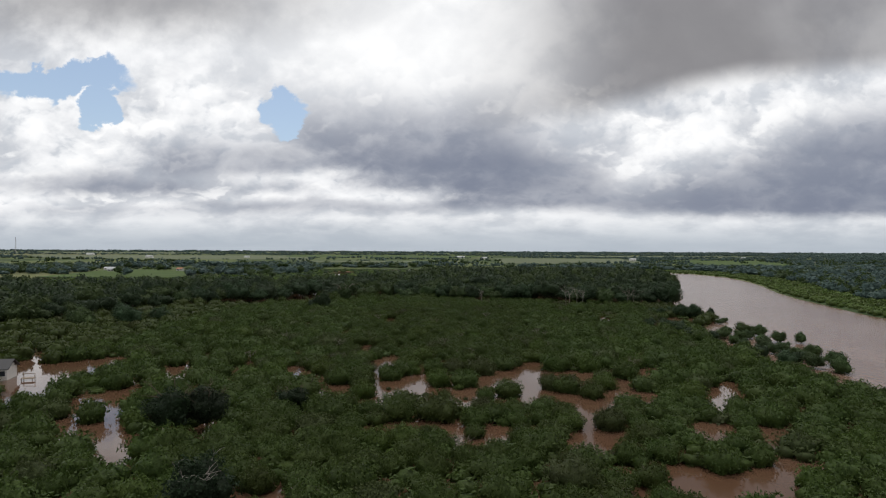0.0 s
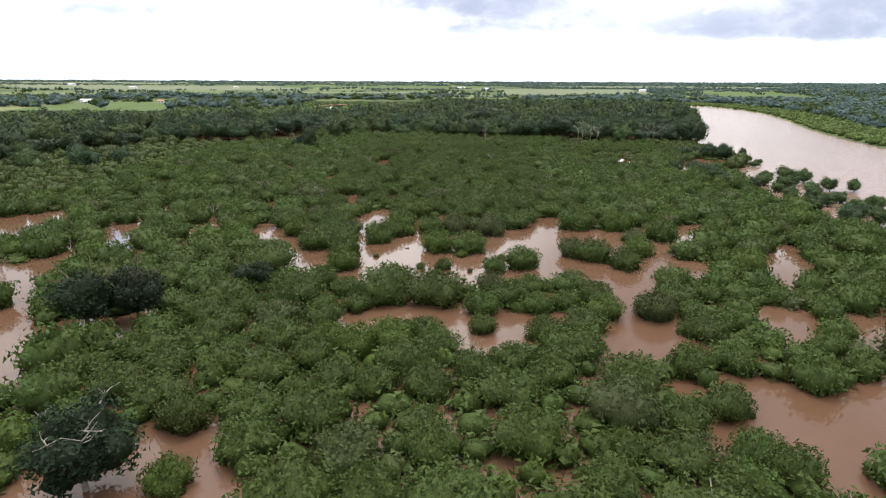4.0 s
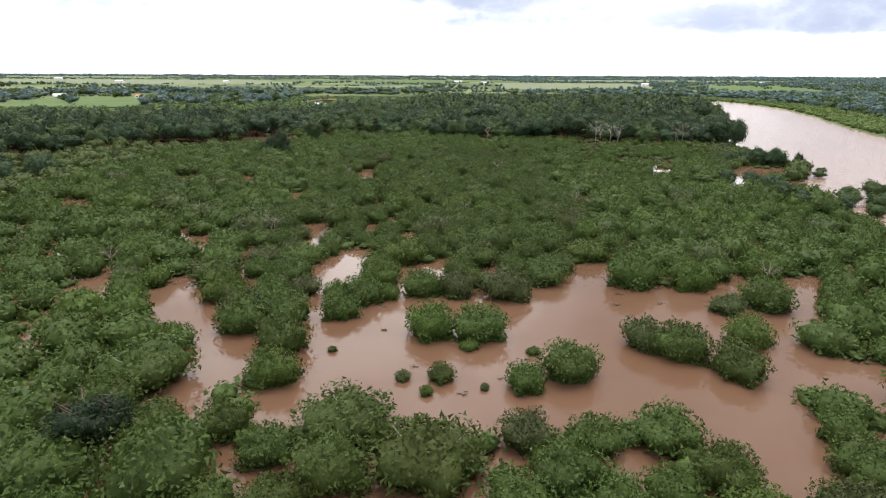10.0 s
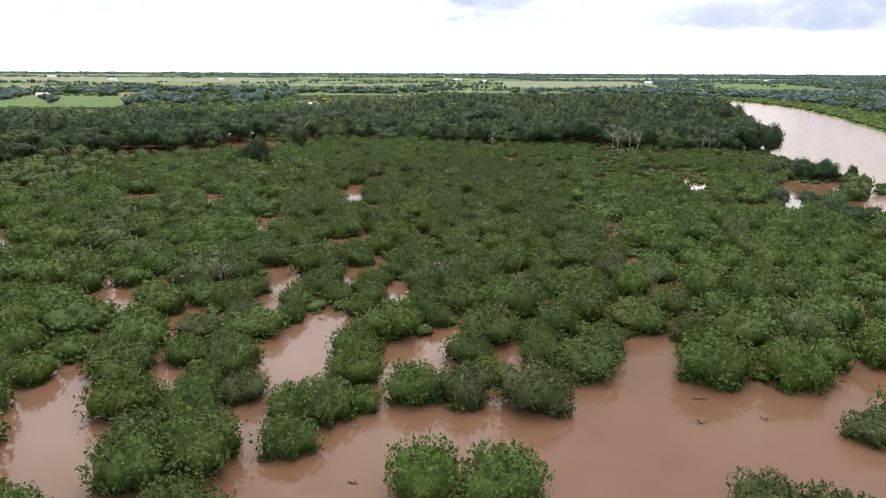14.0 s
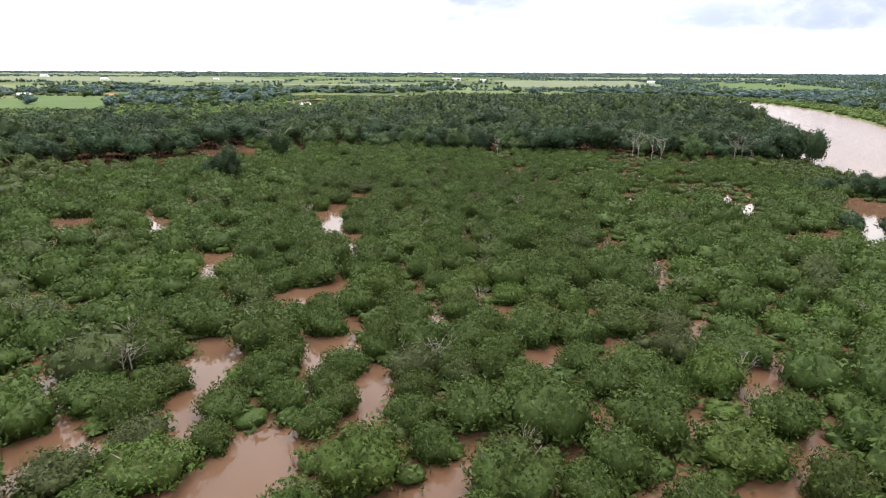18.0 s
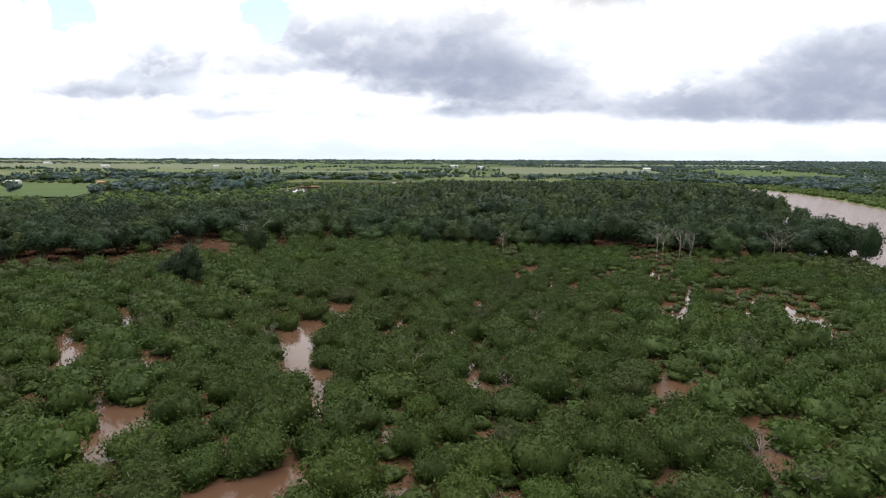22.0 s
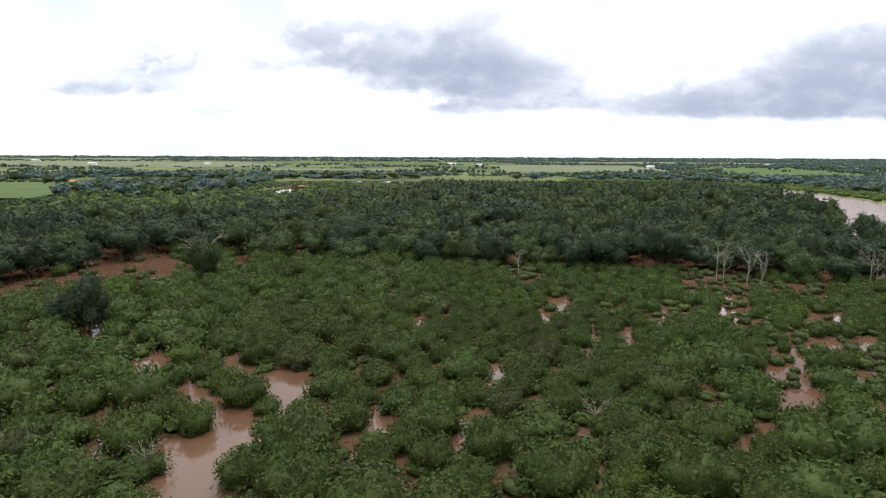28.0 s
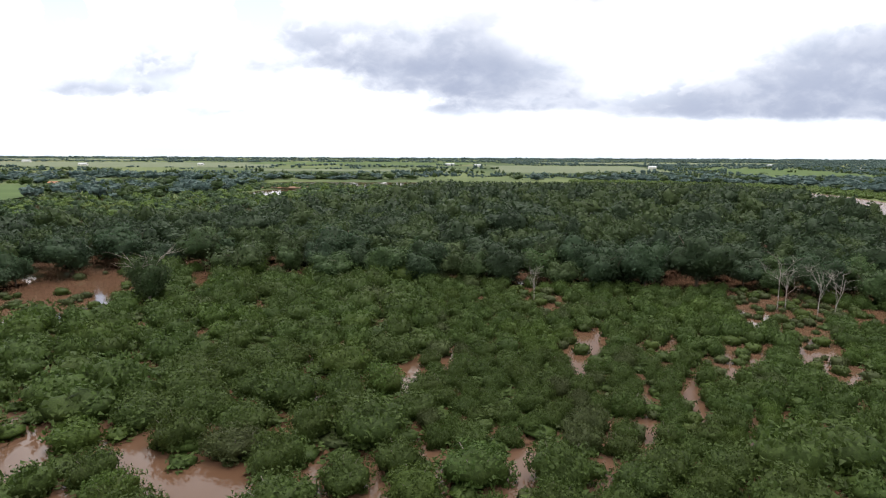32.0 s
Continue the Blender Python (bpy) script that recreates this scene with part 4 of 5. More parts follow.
def bush_height(r):
    return 1.2 + r * rng.uniform(0.50, 0.95, len(r))


# low tops of drowned shrubs in the shallow water at the wood's foot
def low_keep(x, y, r):
    d = near_water(x, y)
    ok = (d < 0.3) & (y < wood_edge(x) + 2) & (x < bank_x(y) - 3)
    return ok & (((x > 8) & (y > 215)) | ((x < -40) & (y > 225) & (wobble(x, y, 4, 1.0) > 0.45))) & (wobble(x, y, 3.2, 2.0) > -0.15)


low = darts(-150, 122, 212, 320, lambda x, y, r: r.uniform(0.7, 1.9, len(x)), low_keep, 0.66, 5.0, 12)
lx, ly, lr = low.T
plants("low_shrubs", C_FORMS, lx, ly, np.zeros(len(lx)), lr, 0.35 + lr * rng.uniform(0.5, 0.85, len(lx)), BUSH_MATS, rng.choice([0, 1, 1, 2], len(lx)).astype(np.int32),
       "low drowned shrub tops scattered over shallow brown water", "shrubs")

# lower growth that closes the thicket between the taller shrubs
def under_keep(x, y, r):
    ok = (x < bank_x(y) - 4) & (y < wood_edge(x) + 2) & (np.abs(x) < 120)
    thin = np.clip((y - 225) / 60, 0, 1) * np.clip((x - 5) / 25, 0, 1)
    ok &= (wobble(x, y, 5.5, 3.0) > -1.15 + thin * 0.75) & (near_water(x, y) > 0.85 * r)
    for a, b, q in CLEAR:
        ok &= np.hypot(x - a, y - b) > q
    return ok


under = darts(-120, 120, -34, 322, lambda x, y, r: r.uniform(1.9, 3.0, len(x)), under_keep, 0.60, 5.0, 15)
ux, uy, ur = under.T
U_FORMS = [bush_form(71 + i, 56, 0.29, 4, 7, 0.35, 0.72) for i in range(3)]
plants("undergrowth", U_FORMS, ux, uy, np.zeros(len(ux)), ur, rng.uniform(0.9, 1.5, len(ux)) + np.clip((75 - uy) / 20, 0, 1) * 0.9, BUSH_MATS, bush_tone(ux, uy),
       "low dense undergrowth between taller flooded shrubs", "shrubs")

# the shrubs along the waterways, one by one
edge = near_water(bx, by)
pick = near & (edge < 3.6)
order = np.argsort(np.where(pick, edge, 1e9))[:265]
single = np.zeros(len(bx), bool)
single[order] = pick[order]
SHRUBS = []
for k, (leaves, core) in enumerate(A_FORMS):
    for mat, word in ((LEAF_BUSH, "mid-green"), (LEAF_OLIVE, "olive-green"), (LEAF_FRESH, "fresh green")):
        shrub = new("flooded_shrub")
        tagged(shrub, "dense %s shrub standing in brown flood water" % word, "shrub", "flooded shrubs")
        part("crown", quads("crown", *leaves, [mat]), shrub)
        part("inner_foliage", quads("inner_foliage", *core, [mat], smooth=True), shrub)
        r = np.random.default_rng(k)
        for i in range(3):
            a = r.uniform(0, 6.28)
            tip = np.array([np.cos(a) * 0.55, np.sin(a) * 0.55, 0.75])
            part("stem", quads("stem", *tube([(0.1 * np.cos(a), 0.1 * np.sin(a), -0.2), tip * (0.45, 0.45, 0.5), tip], [0.03, 0.022, 0.008], 5), [BARK_GREY]), shrub)
        SHRUBS.append(shrub)


def stand_shrub(x, y, r, h, tone):
    k = int(rng.integers(0, 5)) * 3 + int(tone)
    m = pose(x, y, 0, 0, 0, rng.uniform(0, 360))
    ob = copy_thing(SHRUBS[k], m)
    ob.scale = (r * rng.uniform(0.9, 1.15), r * rng.uniform(0.85, 1.1), h)
    return ob


tones = bush_tone(bx, by)
for i in np.nonzero(single)[0]:
    stand_shrub(bx[i], by[i], br[i], 1.3 + br[i] * rng.uniform(0.42, 0.78), tones[i])
for x, y, r in ISLETS:
    ob = stand_shrub(x, y, r, r * rng.uniform(1.05, 1.25) if r > 1.2 else r * 1.05, rng.choice([0, 0, 1, 2]))
    if r < 1.0:
        tagged(ob, "small leafy shrub top above brown flood water", "shrub", "flooded shrubs")
for s in SHRUBS:
    for o in (*s.children_recursive, s):
        bpy.data.objects.remove(o)

sel = near & ~single
plants("shrub_thicket", A_FORMS, bx[sel], by[sel], np.zeros(sel.sum()), br[sel], bush_height(br[sel]), BUSH_MATS, tones[sel],
       "closed thicket of rounded green shrubs in flood water", "shrubs")
mid = ~near & (np.abs(bx) < 100)
plants("shrub_thicket", B_FORMS, bx[mid], by[mid], np.zeros(mid.sum()), br[mid], bush_height(br[mid]), BUSH_MATS, tones[mid],
       "wide belt of rounded green shrubs in flood water", "shrubs")
far = ~near & ~mid
plants("shrub_thicket", C_FORMS, bx[far], by[far], np.zeros(far.sum()), br[far], bush_height(br[far]), BUSH_MATS, tones[far],
       "distant belt of rounded green shrubs", "shrubs")

# ---- woods ----
TA = [tree_form(101 + i, 1500, 0.092, 12, 20, 1.0, 0.28) for i in range(4)]
TB = [tree_form(121 + i, 600, 0.140, 9, 15, 1.0, 0.30) for i in range(4)]
TC = [tree_form(141 + i, 150, 0.235, 7, 11, 1.0, 0.28) for i in range(3)]
TREE_MATS = [LEAF_TREE, LEAF_TREE2, LEAF_DARK]


TOP_X = [-500, -330, -250, -180, -150, -100, -70, -40, 0, 40, 70, 100, 130, 160, 190, 300]
TOP_Y = [300, 320, 340, 360, 372, 390, 408, 480, 560, 580, 590, 595, 590, 580, 560, 540]


def wood_keep(x, y, r):
    ok = (y > wood_edge(x) + 1.0) & ~in_river(x, y) & (off_line(x, y, NEAR_BANK) > 3.5) & ~inside(x, y, BEYOND)
    ok &= (lake_depth(x, y) < -4)
    top = np.interp(x, TOP_X, TOP_Y)
    ok &= y < top + 8 * wobble(x, y, 30)
    ok &= ~((y > wood_edge(x) + 90) & (wobble(x, y, 26, 5.0) > 1.0))
    ok &= ~((x > 55) & (y > 545) & (wobble(x, y / 4, 9, 2.0) > 0.35))
    return ok


wood = darts(-520, 265, 100, 740, lambda x, y, r: r.uniform(4.2, 9.2, len(x)), wood_keep, 0.56, 2.0, 3)
wx, wy, wr = wood.T
front = (wy < wood_edge(wx) + 17) & (np.abs(wx) < 135) & (wy > 150)
tree_tone = np.where(rng.random(len(wx)) < 0.42, 1, 0).astype(np.int32)
top_h = np.clip(4.2 + wr * rng.uniform(0.35, 1.12, len(wr)) + np.clip((wy - wood_edge(wx)) / 25, 0, 2)
                + np.clip((wy - 380) / 80, 0, 1) * np.interp(wx, [-30, 0, 80, 150], [0, 3.2, 3.4, 3.2]), 6.0, 17)
# low stretches that leave the river bend open to the view
top_h = np.where((wx > 55) & (wy > 440) & (wobble(wx, wy / 4, 9, 2.0) > 0.35), np.minimum(top_h, 7.0), top_h)
top_h = np.where((wx > 15) & (wy > 380), np.minimum(top_h, 29.5 - np.where((wx > 55) & (wobble(wx, wy / 4, 9, 2.0) > 0.45), 0.0480, 0.0425) * (wy - 160)), top_h)
wh = np.clip(top_h / 1.8, 0.66 * wr, 1.05 * wr)
wz = top_h - 1.95 * wh


def tree_parts(tree, form, trunk, leaf_mat, bark_mat):
    leaves, core = form
    part("crown", quads("crown", *leaves, [leaf_mat]), tree)
    part("inner_foliage", quads("inner_foliage", *core, [leaf_mat], smooth=True), tree)
    part("trunk", quads("trunk", *trunk[0], [bark_mat], smooth=True), tree)
    for limb in trunk[1:]:
        part("limb", quads("limb", *limb, [bark_mat], smooth=True), tree)


PROTO = []
for k, form in enumerate(TA):
    for mat, word in ((LEAF_TREE, "dark green"), (LEAF_TREE2, "mid-green")):
        tree = tagged(new("broadleaf_tree"), "%s round-headed broadleaf tree at the flooded wood's edge" % word, "tree", "trees along the wood's edge")
        tree_parts(tree, form, limbs(k, 1.7, 0.7, 0.06, 4, 0), mat, BARK)
        PROTO.append(tree)


def stand_tree(k, x, y, r, h, z=0.0):
    ob = copy_thing(PROTO[k], pose(x, y, z, 0, 0, rng.uniform(0, 360)))
    ob.scale = (r, r, h)
    return ob


for i in np.nonzero(front)[0]:
    stand_tree(int(rng.integers(0, 4)) * 2 + int(tree_tone[i]), wx[i], wy[i], wr[i], wh[i], wz[i])
# trees on the river's edge and lone trees
for x, y, r, h, k in ((118, 277, 5.2, 6.0, 2), (121, 285, 5.0, 6.0, 4), (124, 294, 5.4, 6.4, 0), (127, 306, 5.0, 6.0, 6), (131, 318, 5.4, 6.2, 2), (140, 334, 5.0, 6.0, 0), (151, 350, 5.0, 6.0, 4), (118, 266, 4.8, 7.0, 0),
                      (109.5, 221.5, 4.2, 4.4, 4), (106, 223, 3.6, 4.0, 0), (102, 225, 3.6, 3.3, 6), (97, 226, 3.6, 3.0, 2), (92, 224, 3.2, 2.8, 0), (113.5, 221, 1.7, 1.7, 2), (117, 219.5, 1.9, 3.3, 4),
                      (113, 210, 2.2, 1.4, 1), (117, 208, 1.9, 1.2, 3), (111, 199, 2.4, 1.4, 5), (116, 214, 2.0, 1.6, 1),
                      (80, 190, 3.2, 2.6, 2), (84, 184, 3.8, 2.8, 0), (87, 180, 3.2, 2.6, 4), (82.5, 176, 3.6, 3.0, 6), (84, 168, 3.8, 3.0, 0), (87, 162, 3.4, 2.8, 2), (83, 158, 3.6, 2.9, 4), (87, 153, 3.4, 2.6, 0), (90, 173, 2.6, 2.2, 6),
                      (98, 167, 3.2, 2.6, 3), (105, 167.5, 3.8, 3.2, 1), (110, 166.5, 3.4, 2.8, 5), (108.5, 152, 3.0, 2.6, 7), (114.6, 150.5, 2.5, 2.5, 1), (103.5, 126.5, 3.3, 2.7, 3), (101, 113, 3.4, 3.0, 5), (95, 119, 2.6, 2.2, 2),
                      (88, 112, 3.4, 3.0, 0), (91, 140, 2.8, 2.2, 1), (93, 150, 2.4, 2.0, 3), (89, 126, 3.0, 2.6, 4),
                      (94, 160, 3.2, 2.4, 1), (99, 158, 3.0, 2.4, 3), (101, 147, 3.0, 2.4, 5), (97, 140, 3.2, 2.6, 1), (95, 131, 3.0, 2.4, 7), (100, 135, 2.8, 2.2, 3), (94, 111, 3.2, 2.8, 1), (97, 124, 2.8, 2.4, 5), (103, 160, 2.8, 2.2, 7), (97, 105, 3.2, 2.8, 3),
                      (-133, 177, 7.0, 6.0, 3), (-120, 185, 6.0, 5.5, 0), (-128, 197, 6.0, 5.6, 2), (-113, 195, 5.0, 4.6, 4)):
    stand_tree(k, x, y, r, h, -0.35 * h if y < 240 else -0.1 * h)
for p in PROTO:
    for o in (*p.children_recursive, p):
        bpy.data.objects.remove(o)

deep = ~front & (wy < wood_edge(wx) + 75) & (np.abs(wx) < 170)
plants("wood", TB, wx[deep], wy[deep], wz[deep], wr[deep], wh[deep], TREE_MATS, tree_tone[deep], "dense dark broadleaf wood in flood water", "wood")
rest = ~front & ~deep
plants("wood", TC, wx[rest], wy[rest], wz[rest], wr[rest], wh[rest], TREE_MATS, tree_tone[rest], "dense dark broadleaf wood further back", "wood")


def special_tree(name, seed, x, y, r, h, mat, bark_mat, label, twigs=2):
    tree = tagged(new(name), label, "tree")
    tree.location = (x, y, 0)
    leaves, core = tree_form(seed, 3000, 0.085, 12, 20, 0.85)
    s = np.array((r, r, h))
    tree_parts(tree, ((leaves[0] * s, leaves[1]), (core[0] * s * 0.97, core[1])), limbs(seed, h * 1.9, r * 0.95, r * 0.07, 6, twigs), mat, bark_mat)


special_tree("broadleaf_tree", 201, -44.5, 55, 4.8, 4.6, LEAF_DARK, BARK, "very dark dense broadleaf tree above the shrubs")
special_tree("broadleaf_tree", 202, -39.0, 57, 4.4, 4.3, LEAF_DARK, BARK, "very dark broadleaf tree beside a second one")
special_tree("broadleaf_tree", 204, -27.5, 68, 3.4, 2.9, LEAF_DARK, BARK, "very dark low broadleaf tree among paler shrubs")
special_tree("broadleaf_tree", 205, -57.5, 243, 4.4, 5.6, LEAF_TREE, BARK, "tall ragged dark tree standing out of the flood water", 3)
special_tree("broadleaf_tree", 206, -62.5, 245, 3.4, 3.9, LEAF_TREE, BARK, "dark broadleaf tree beside a taller ragged one", 3)
special_tree("broadleaf_tree", 207, -54.5, 286, 5.0, 5.6, LEAF_TREE2, BARK_GREY, "grey-green round tree before the wood's edge", 3)
special_tree("broadleaf_tree", 203, -26.8, 24.5, 4.4, 4.1, LEAF_DARK, BARK_PALE, "dark green tree with pale bare branches", 3)


def dead_tree(seed, x, y, h, w, mat=BARK_PALE, label="bare pale dead tree standing in flood water"):
    tree = tagged(new("dead_tree"), label, "tree", "dead trees")
    tree.location = (x, y, 0)
    tubes = limbs(seed, h, w, 0.10, 7, 6)
    part("trunk", quads("trunk", *tubes[0], [mat], smooth=True), tree)
    for limb in tubes[1:]:
        part("branch", quads("branch", *limb, [mat], smooth=True), tree)


dead_tree(1, 65.4, 279.5, 11.0, 3.6)
dead_tree(2, 70.4, 275.5, 10.0, 2.6)
dead_tree(3, 73.2, 275.5, 9.0, 2.4)
dead_tree(7, 67.8, 281, 8.0, 2.4)
dead_tree(4, 97, 273.5, 10.5, 6.0, BARK_GREY, "wide grey leafless tree at the wood's edge")
dead_tree(6, 101, 277, 9.0, 5.0, BARK_GREY, "grey leafless tree beside a wider one")
dead_tree(5, 20.6, 286, 8.0, 1.8)
for k, (x, y, h) in enumerate(((-28.9, 11.2, 4.6), (3.3, 47.5, 2.6), (-34, 140, 3.4), (52, 146, 3.2), (-50, 146, 3.6), (33, 155, 3.2), (5, 150, 3.4), (9, 178, 3.0), (-31.3, 133.2, 3.6), (-0.2, 134.0, 3.8), (6.4, 118.2, 3.9), (-30.7, 133.7, 4.0), (29.6, 131.3, 3.6), (31.0, 159.6, 3.8), (-26.2, 197.3, 3.9), (-3.1, 183.7, 4.0), (17.6, 206.3, 3.6), (-50.2, 113.2, 3.8), (47.2, 107.0, 3.6))):
    tree = tagged(new("dead_shrub"), "leafless grey shrub among the flooded thicket", "shrub", "dead shrubs")
    tree.location = (x, y, 0)
    for limb in limbs(40 + k, h, h * 0.55, 0.09, 8, 5):
        part("branch", quads("branch", *limb, [BARK_GREY]), tree)

# ---- the far bank and the distance ----
def beyond_keep(x, y, r):
    d = off_line(x, y, FAR_BANK)
    return inside(x, y, BEYOND) & (d > 2) & (d < 42 + 10 * wobble(x, y, 50)) & (y > 60)


belt = darts(150, 350, 60, 830, lambda x, y, r: r.uniform(1.8, 3.2, len(x)), beyond_keep, 0.74, 2.2, 5)
D_BUSH = [bush_form(61 + i, 30, 0.46, 4, 6, 0.3, 0.86) for i in range(3)]
plants("bank_shrubs", D_BUSH, belt[:, 0], belt[:, 1], np.full(len(belt), 0.5), belt[:, 2], belt[:, 2] * 1.0, [LEAF_BANK, LEAF_FRESH], (rng.random(len(belt)) < 0.3).astype(np.int32),
       "pale green low shrubs along the far river bank", "shrubs")



def scrub_keep(x, y, r):
    top = np.interp(x, TOP_X, TOP_Y)
    ok = (y > top - 4) & ~in_river(x, y) & ~inside(x, y, BEYOND) & (lake_depth(x, y) < -3) & (off_line(x, y, NEAR_BANK) > 2)
    ok &= ~((x < -240) & (x > -430) & (y > 500) & (y < 735))
    return ok & (wobble(x, y, 22, 6.0) > -0.75) & (x < 10) & (off_line(x, y, NEAR_BANK) > 30)


scrub = darts(-420, 262, 330, 745, lambda x, y, r: r.uniform(2.4, 4.4, len(x)), scrub_keep, 0.85, 1.2, 8)
plants("scrub", D_BUSH, scrub[:, 0], scrub[:, 1], np.zeros(len(scrub)), scrub[:, 2], 1.5 + scrub[:, 2] * 0.6, [LEAF_TREE2, LEAF_BANK, LEAF_TREE],
       rng.choice([0, 0, 1, 2], len(scrub)).astype(np.int32), "mixed green scrub between the wood and the river bend", "shrubs")

FIELDS = []


def farm_field(x0, y0, x1, y1, x2, y2, x3, y3, mat, label):
    p = np.array([(x0, y0), (x1, y1), (x2, y2), (x3, y3)], float)
    FIELDS.append(p)
    k = np.linspace(0, 1, 9)
    U, W = np.meshgrid(k, k, indexing="ij")
    Q = ((1 - U) * (1 - W))[..., None] * p[0] + (U * (1 - W))[..., None] * p[1] + (U * W)[..., None] * p[2] + ((1 - U) * W)[..., None] * p[3]
    i, j = np.meshgrid(np.arange(8), np.arange(8), indexing="ij")
    F = np.stack([i * 9 + j, (i + 1) * 9 + j, (i + 1) * 9 + j + 1, i * 9 + j + 1], -1).reshape(-1, 4)
    V = np.concatenate([Q.reshape(-1, 2), np.full((81, 1), 1.0 + 0.1 * len(FIELDS) / 20)], 1)
    tagged(new("farm_field", quads("farm_field", V, F, [mat])), label, "field", kind="structure")


farm_field(-390, 520, -252, 522, -290, 668, -430, 735, CROP_GREEN, "flat green pasture beyond the wood")
farm_field(-1000, 1420, -330, 1400, -480, 2100, -1500, 2100, CROP_LIGHT, "long pale green crop field")
farm_field(110, 1120, 400, 1090, 520, 1720, 150, 1740, CROP_LIGHT, "pale yellow-green crop field")
farm_field(410, 850, 600, 850, 790, 1480, 540, 1480, CROP_GREEN, "green pasture between woods")
farm_field(-146, 668, -98, 664, -92, 690, -150, 694, SOIL, "strip of bare brown soil")
farm_field(-300, 1180, 40, 1160, 60, 1290, -330, 1300, CROP_LIGHT, "pale far crop field")
farm_field(-500, 1800, 100, 1850, 150, 2300, -600, 2300, CROP_GREEN, "green far pasture")
farm_field(-820, 820, -560, 850, -640, 1020, -900, 1000, CROP_LIGHT, "pale pasture with scattered trees")
farm_field(400, 2000, 1200, 2000, 1300, 2400, 400, 2500, CROP_LIGHT, "pale far crop field")
farm_field(-2600, 2500, -1200, 2600, -1300, 3200, -2900, 3200, CROP_LIGHT, "pale far crop field")


def far_points(y0, y1, step, seed):
    r = np.random.default_rng(seed)
    out = []
    y = y0
    while y < y1:
        s = max(8.5, y * step)
        x = np.arange(-0.82 * y - 150, 0.82 * y + 150, s)
        out.append(np.stack([x + r.uniform(-0.5, 0.5, len(x)) * s, y + r.uniform(-0.5, 0.5, len(x)) * s, np.full(len(x), s)], -1))
        y += s
    return np.vstack(out)


fp = far_points(130, 4800, 0.0215, 9)
fx, fy, fs = fp.T
open_land = np.zeros(len(fx), bool)
for p in FIELDS:
    open_land |= inside(fx, fy, p) & (rng.random(len(fx)) > 0.015)
beyond = inside(fx, fy, BEYOND) & (off_line(fx, fy, FAR_BANK) > 34)
west = (fx < -160) & (fy > 545 + 20 * wobble(fx, fy, 60)) | (fx < -500) & (fy > 300)
west &= ~inside(fx, fy, BEYOND) & (lake_depth(fx, fy) < -14)
dens = wobble(fx, fy * 2.2, 170, 2.0) + 0.5 * wobble(fx, fy * 2, 45, 4.0)
want = np.where(fx > 250, -0.55, np.where(fy < 1000, -0.15, np.where(fy < 2300, 0.62, 0.0)))
ok = (beyond | west) & ~open_land & ((dens > want) | (rng.random(len(fx)) < 0.05))
fx, fy, fs = fx[ok], fy[ok], fs[ok]
fr = fs * rng.uniform(0.45, 0.8, len(fx))
fh = np.minimum(fr * rng.uniform(0.8, 1.2, len(fx)), np.where(fy > 3700, rng.uniform(4, 8, len(fx)), rng.uniform(2.6, 6.0, len(fx))))
tone = np.where(rng.random(len(fx)) < 0.35, 1, 0).astype(np.int32)
close = fy < 900
E_FORMS = [tree_form(171 + i, 36, 0.5, 4, 7, 0.8, 0.2) for i in range(3)]
# about two thirds of these crowns take the leaf colour with painted haze
plants("far_woods", E_FORMS, fx[close], fy[close], np.full(close.sum(), 0.2), fr[close], fh[close], [LEAF_HAZED, LEAF_TREE2], tone[close], "scattered green woods beyond the river", "wood")


def grove_form(seed):
    """A far group of trees within radius 1, each a small rough crown."""
    r = np.random.default_rng(seed)
    trees = []
    for i in range(4):
        a, d, s = r.uniform(0, 6.28), 0.75 * r.random() ** 0.5, r.uniform(0.2, 0.38)
        leaves, core = tree_form(seed * 10 + i, 3, 0.7, 3, 5, 0.7, 0.2)
        for V, F in (leaves, core):
            trees.append((V * (s, s, r.uniform(0.6, 1.15)) + (np.cos(a) * d, np.sin(a) * d, 0), F))
    return join(*trees[::2]), join(*trees[1::2])


D_FORMS = [grove_form(161 + i) for i in range(5)]
# past 1500 m every crown has the haze mixed into its leaf colour
plants("far_woods", D_FORMS, fx[~close], fy[~close], np.full((~close).sum(), 0.0), fr[~close], fh[~close], [LEAF_HAZED, LEAF_TREE2], np.where(fy > 1500, 0, tone)[~close].astype(np.int32), "green woods towards the horizon, haze put into their leaf colour", "wood")


# ---- buildings ----
def box(sx, sy, sz, m=None, cut=0.0):
    bm = bmesh.new()
    bmesh.ops.create_cube(bm, size=1.0)
    bmesh.ops.scale(bm, vec=(sx, sy, sz), verts=bm.verts)
    if cut:
        bmesh.ops.bevel(bm, geom=bm.edges[:], offset=cut, segments=1, affect="EDGES")
    if m is not None:
        bmesh.ops.transform(bm, matrix=m, verts=bm.verts)
    return bm


def gable(w, d, rise, over, thick=0.15):
    """A pitched roof slab with its ridge along x."""
    bm = bmesh.new()
    prof = [(-d / 2 - over, -over * rise / (d / 2)), (0, rise), (d / 2 + over, -over * rise / (d / 2)), (d / 2 + over, thick - over * rise / (d / 2)), (0, rise + thick * 1.3), (-d / 2 - over, thick - over * rise / (d / 2))]
    ends = [[bm.verts.new((x, y, z)) for y, z in prof] for x in (-w / 2 - over, w / 2 + over)]
    for i in range(6):
        j = (i + 1) % 6
        bm.faces.new((ends[0][i], ends[0][j], ends[1][j], ends[1][i]))
    bm.faces.new(ends[0][::-1]), bm.faces.new(ends[1])
    bmesh.ops.recalc_face_normals(bm, faces=bm.faces)
    return bm


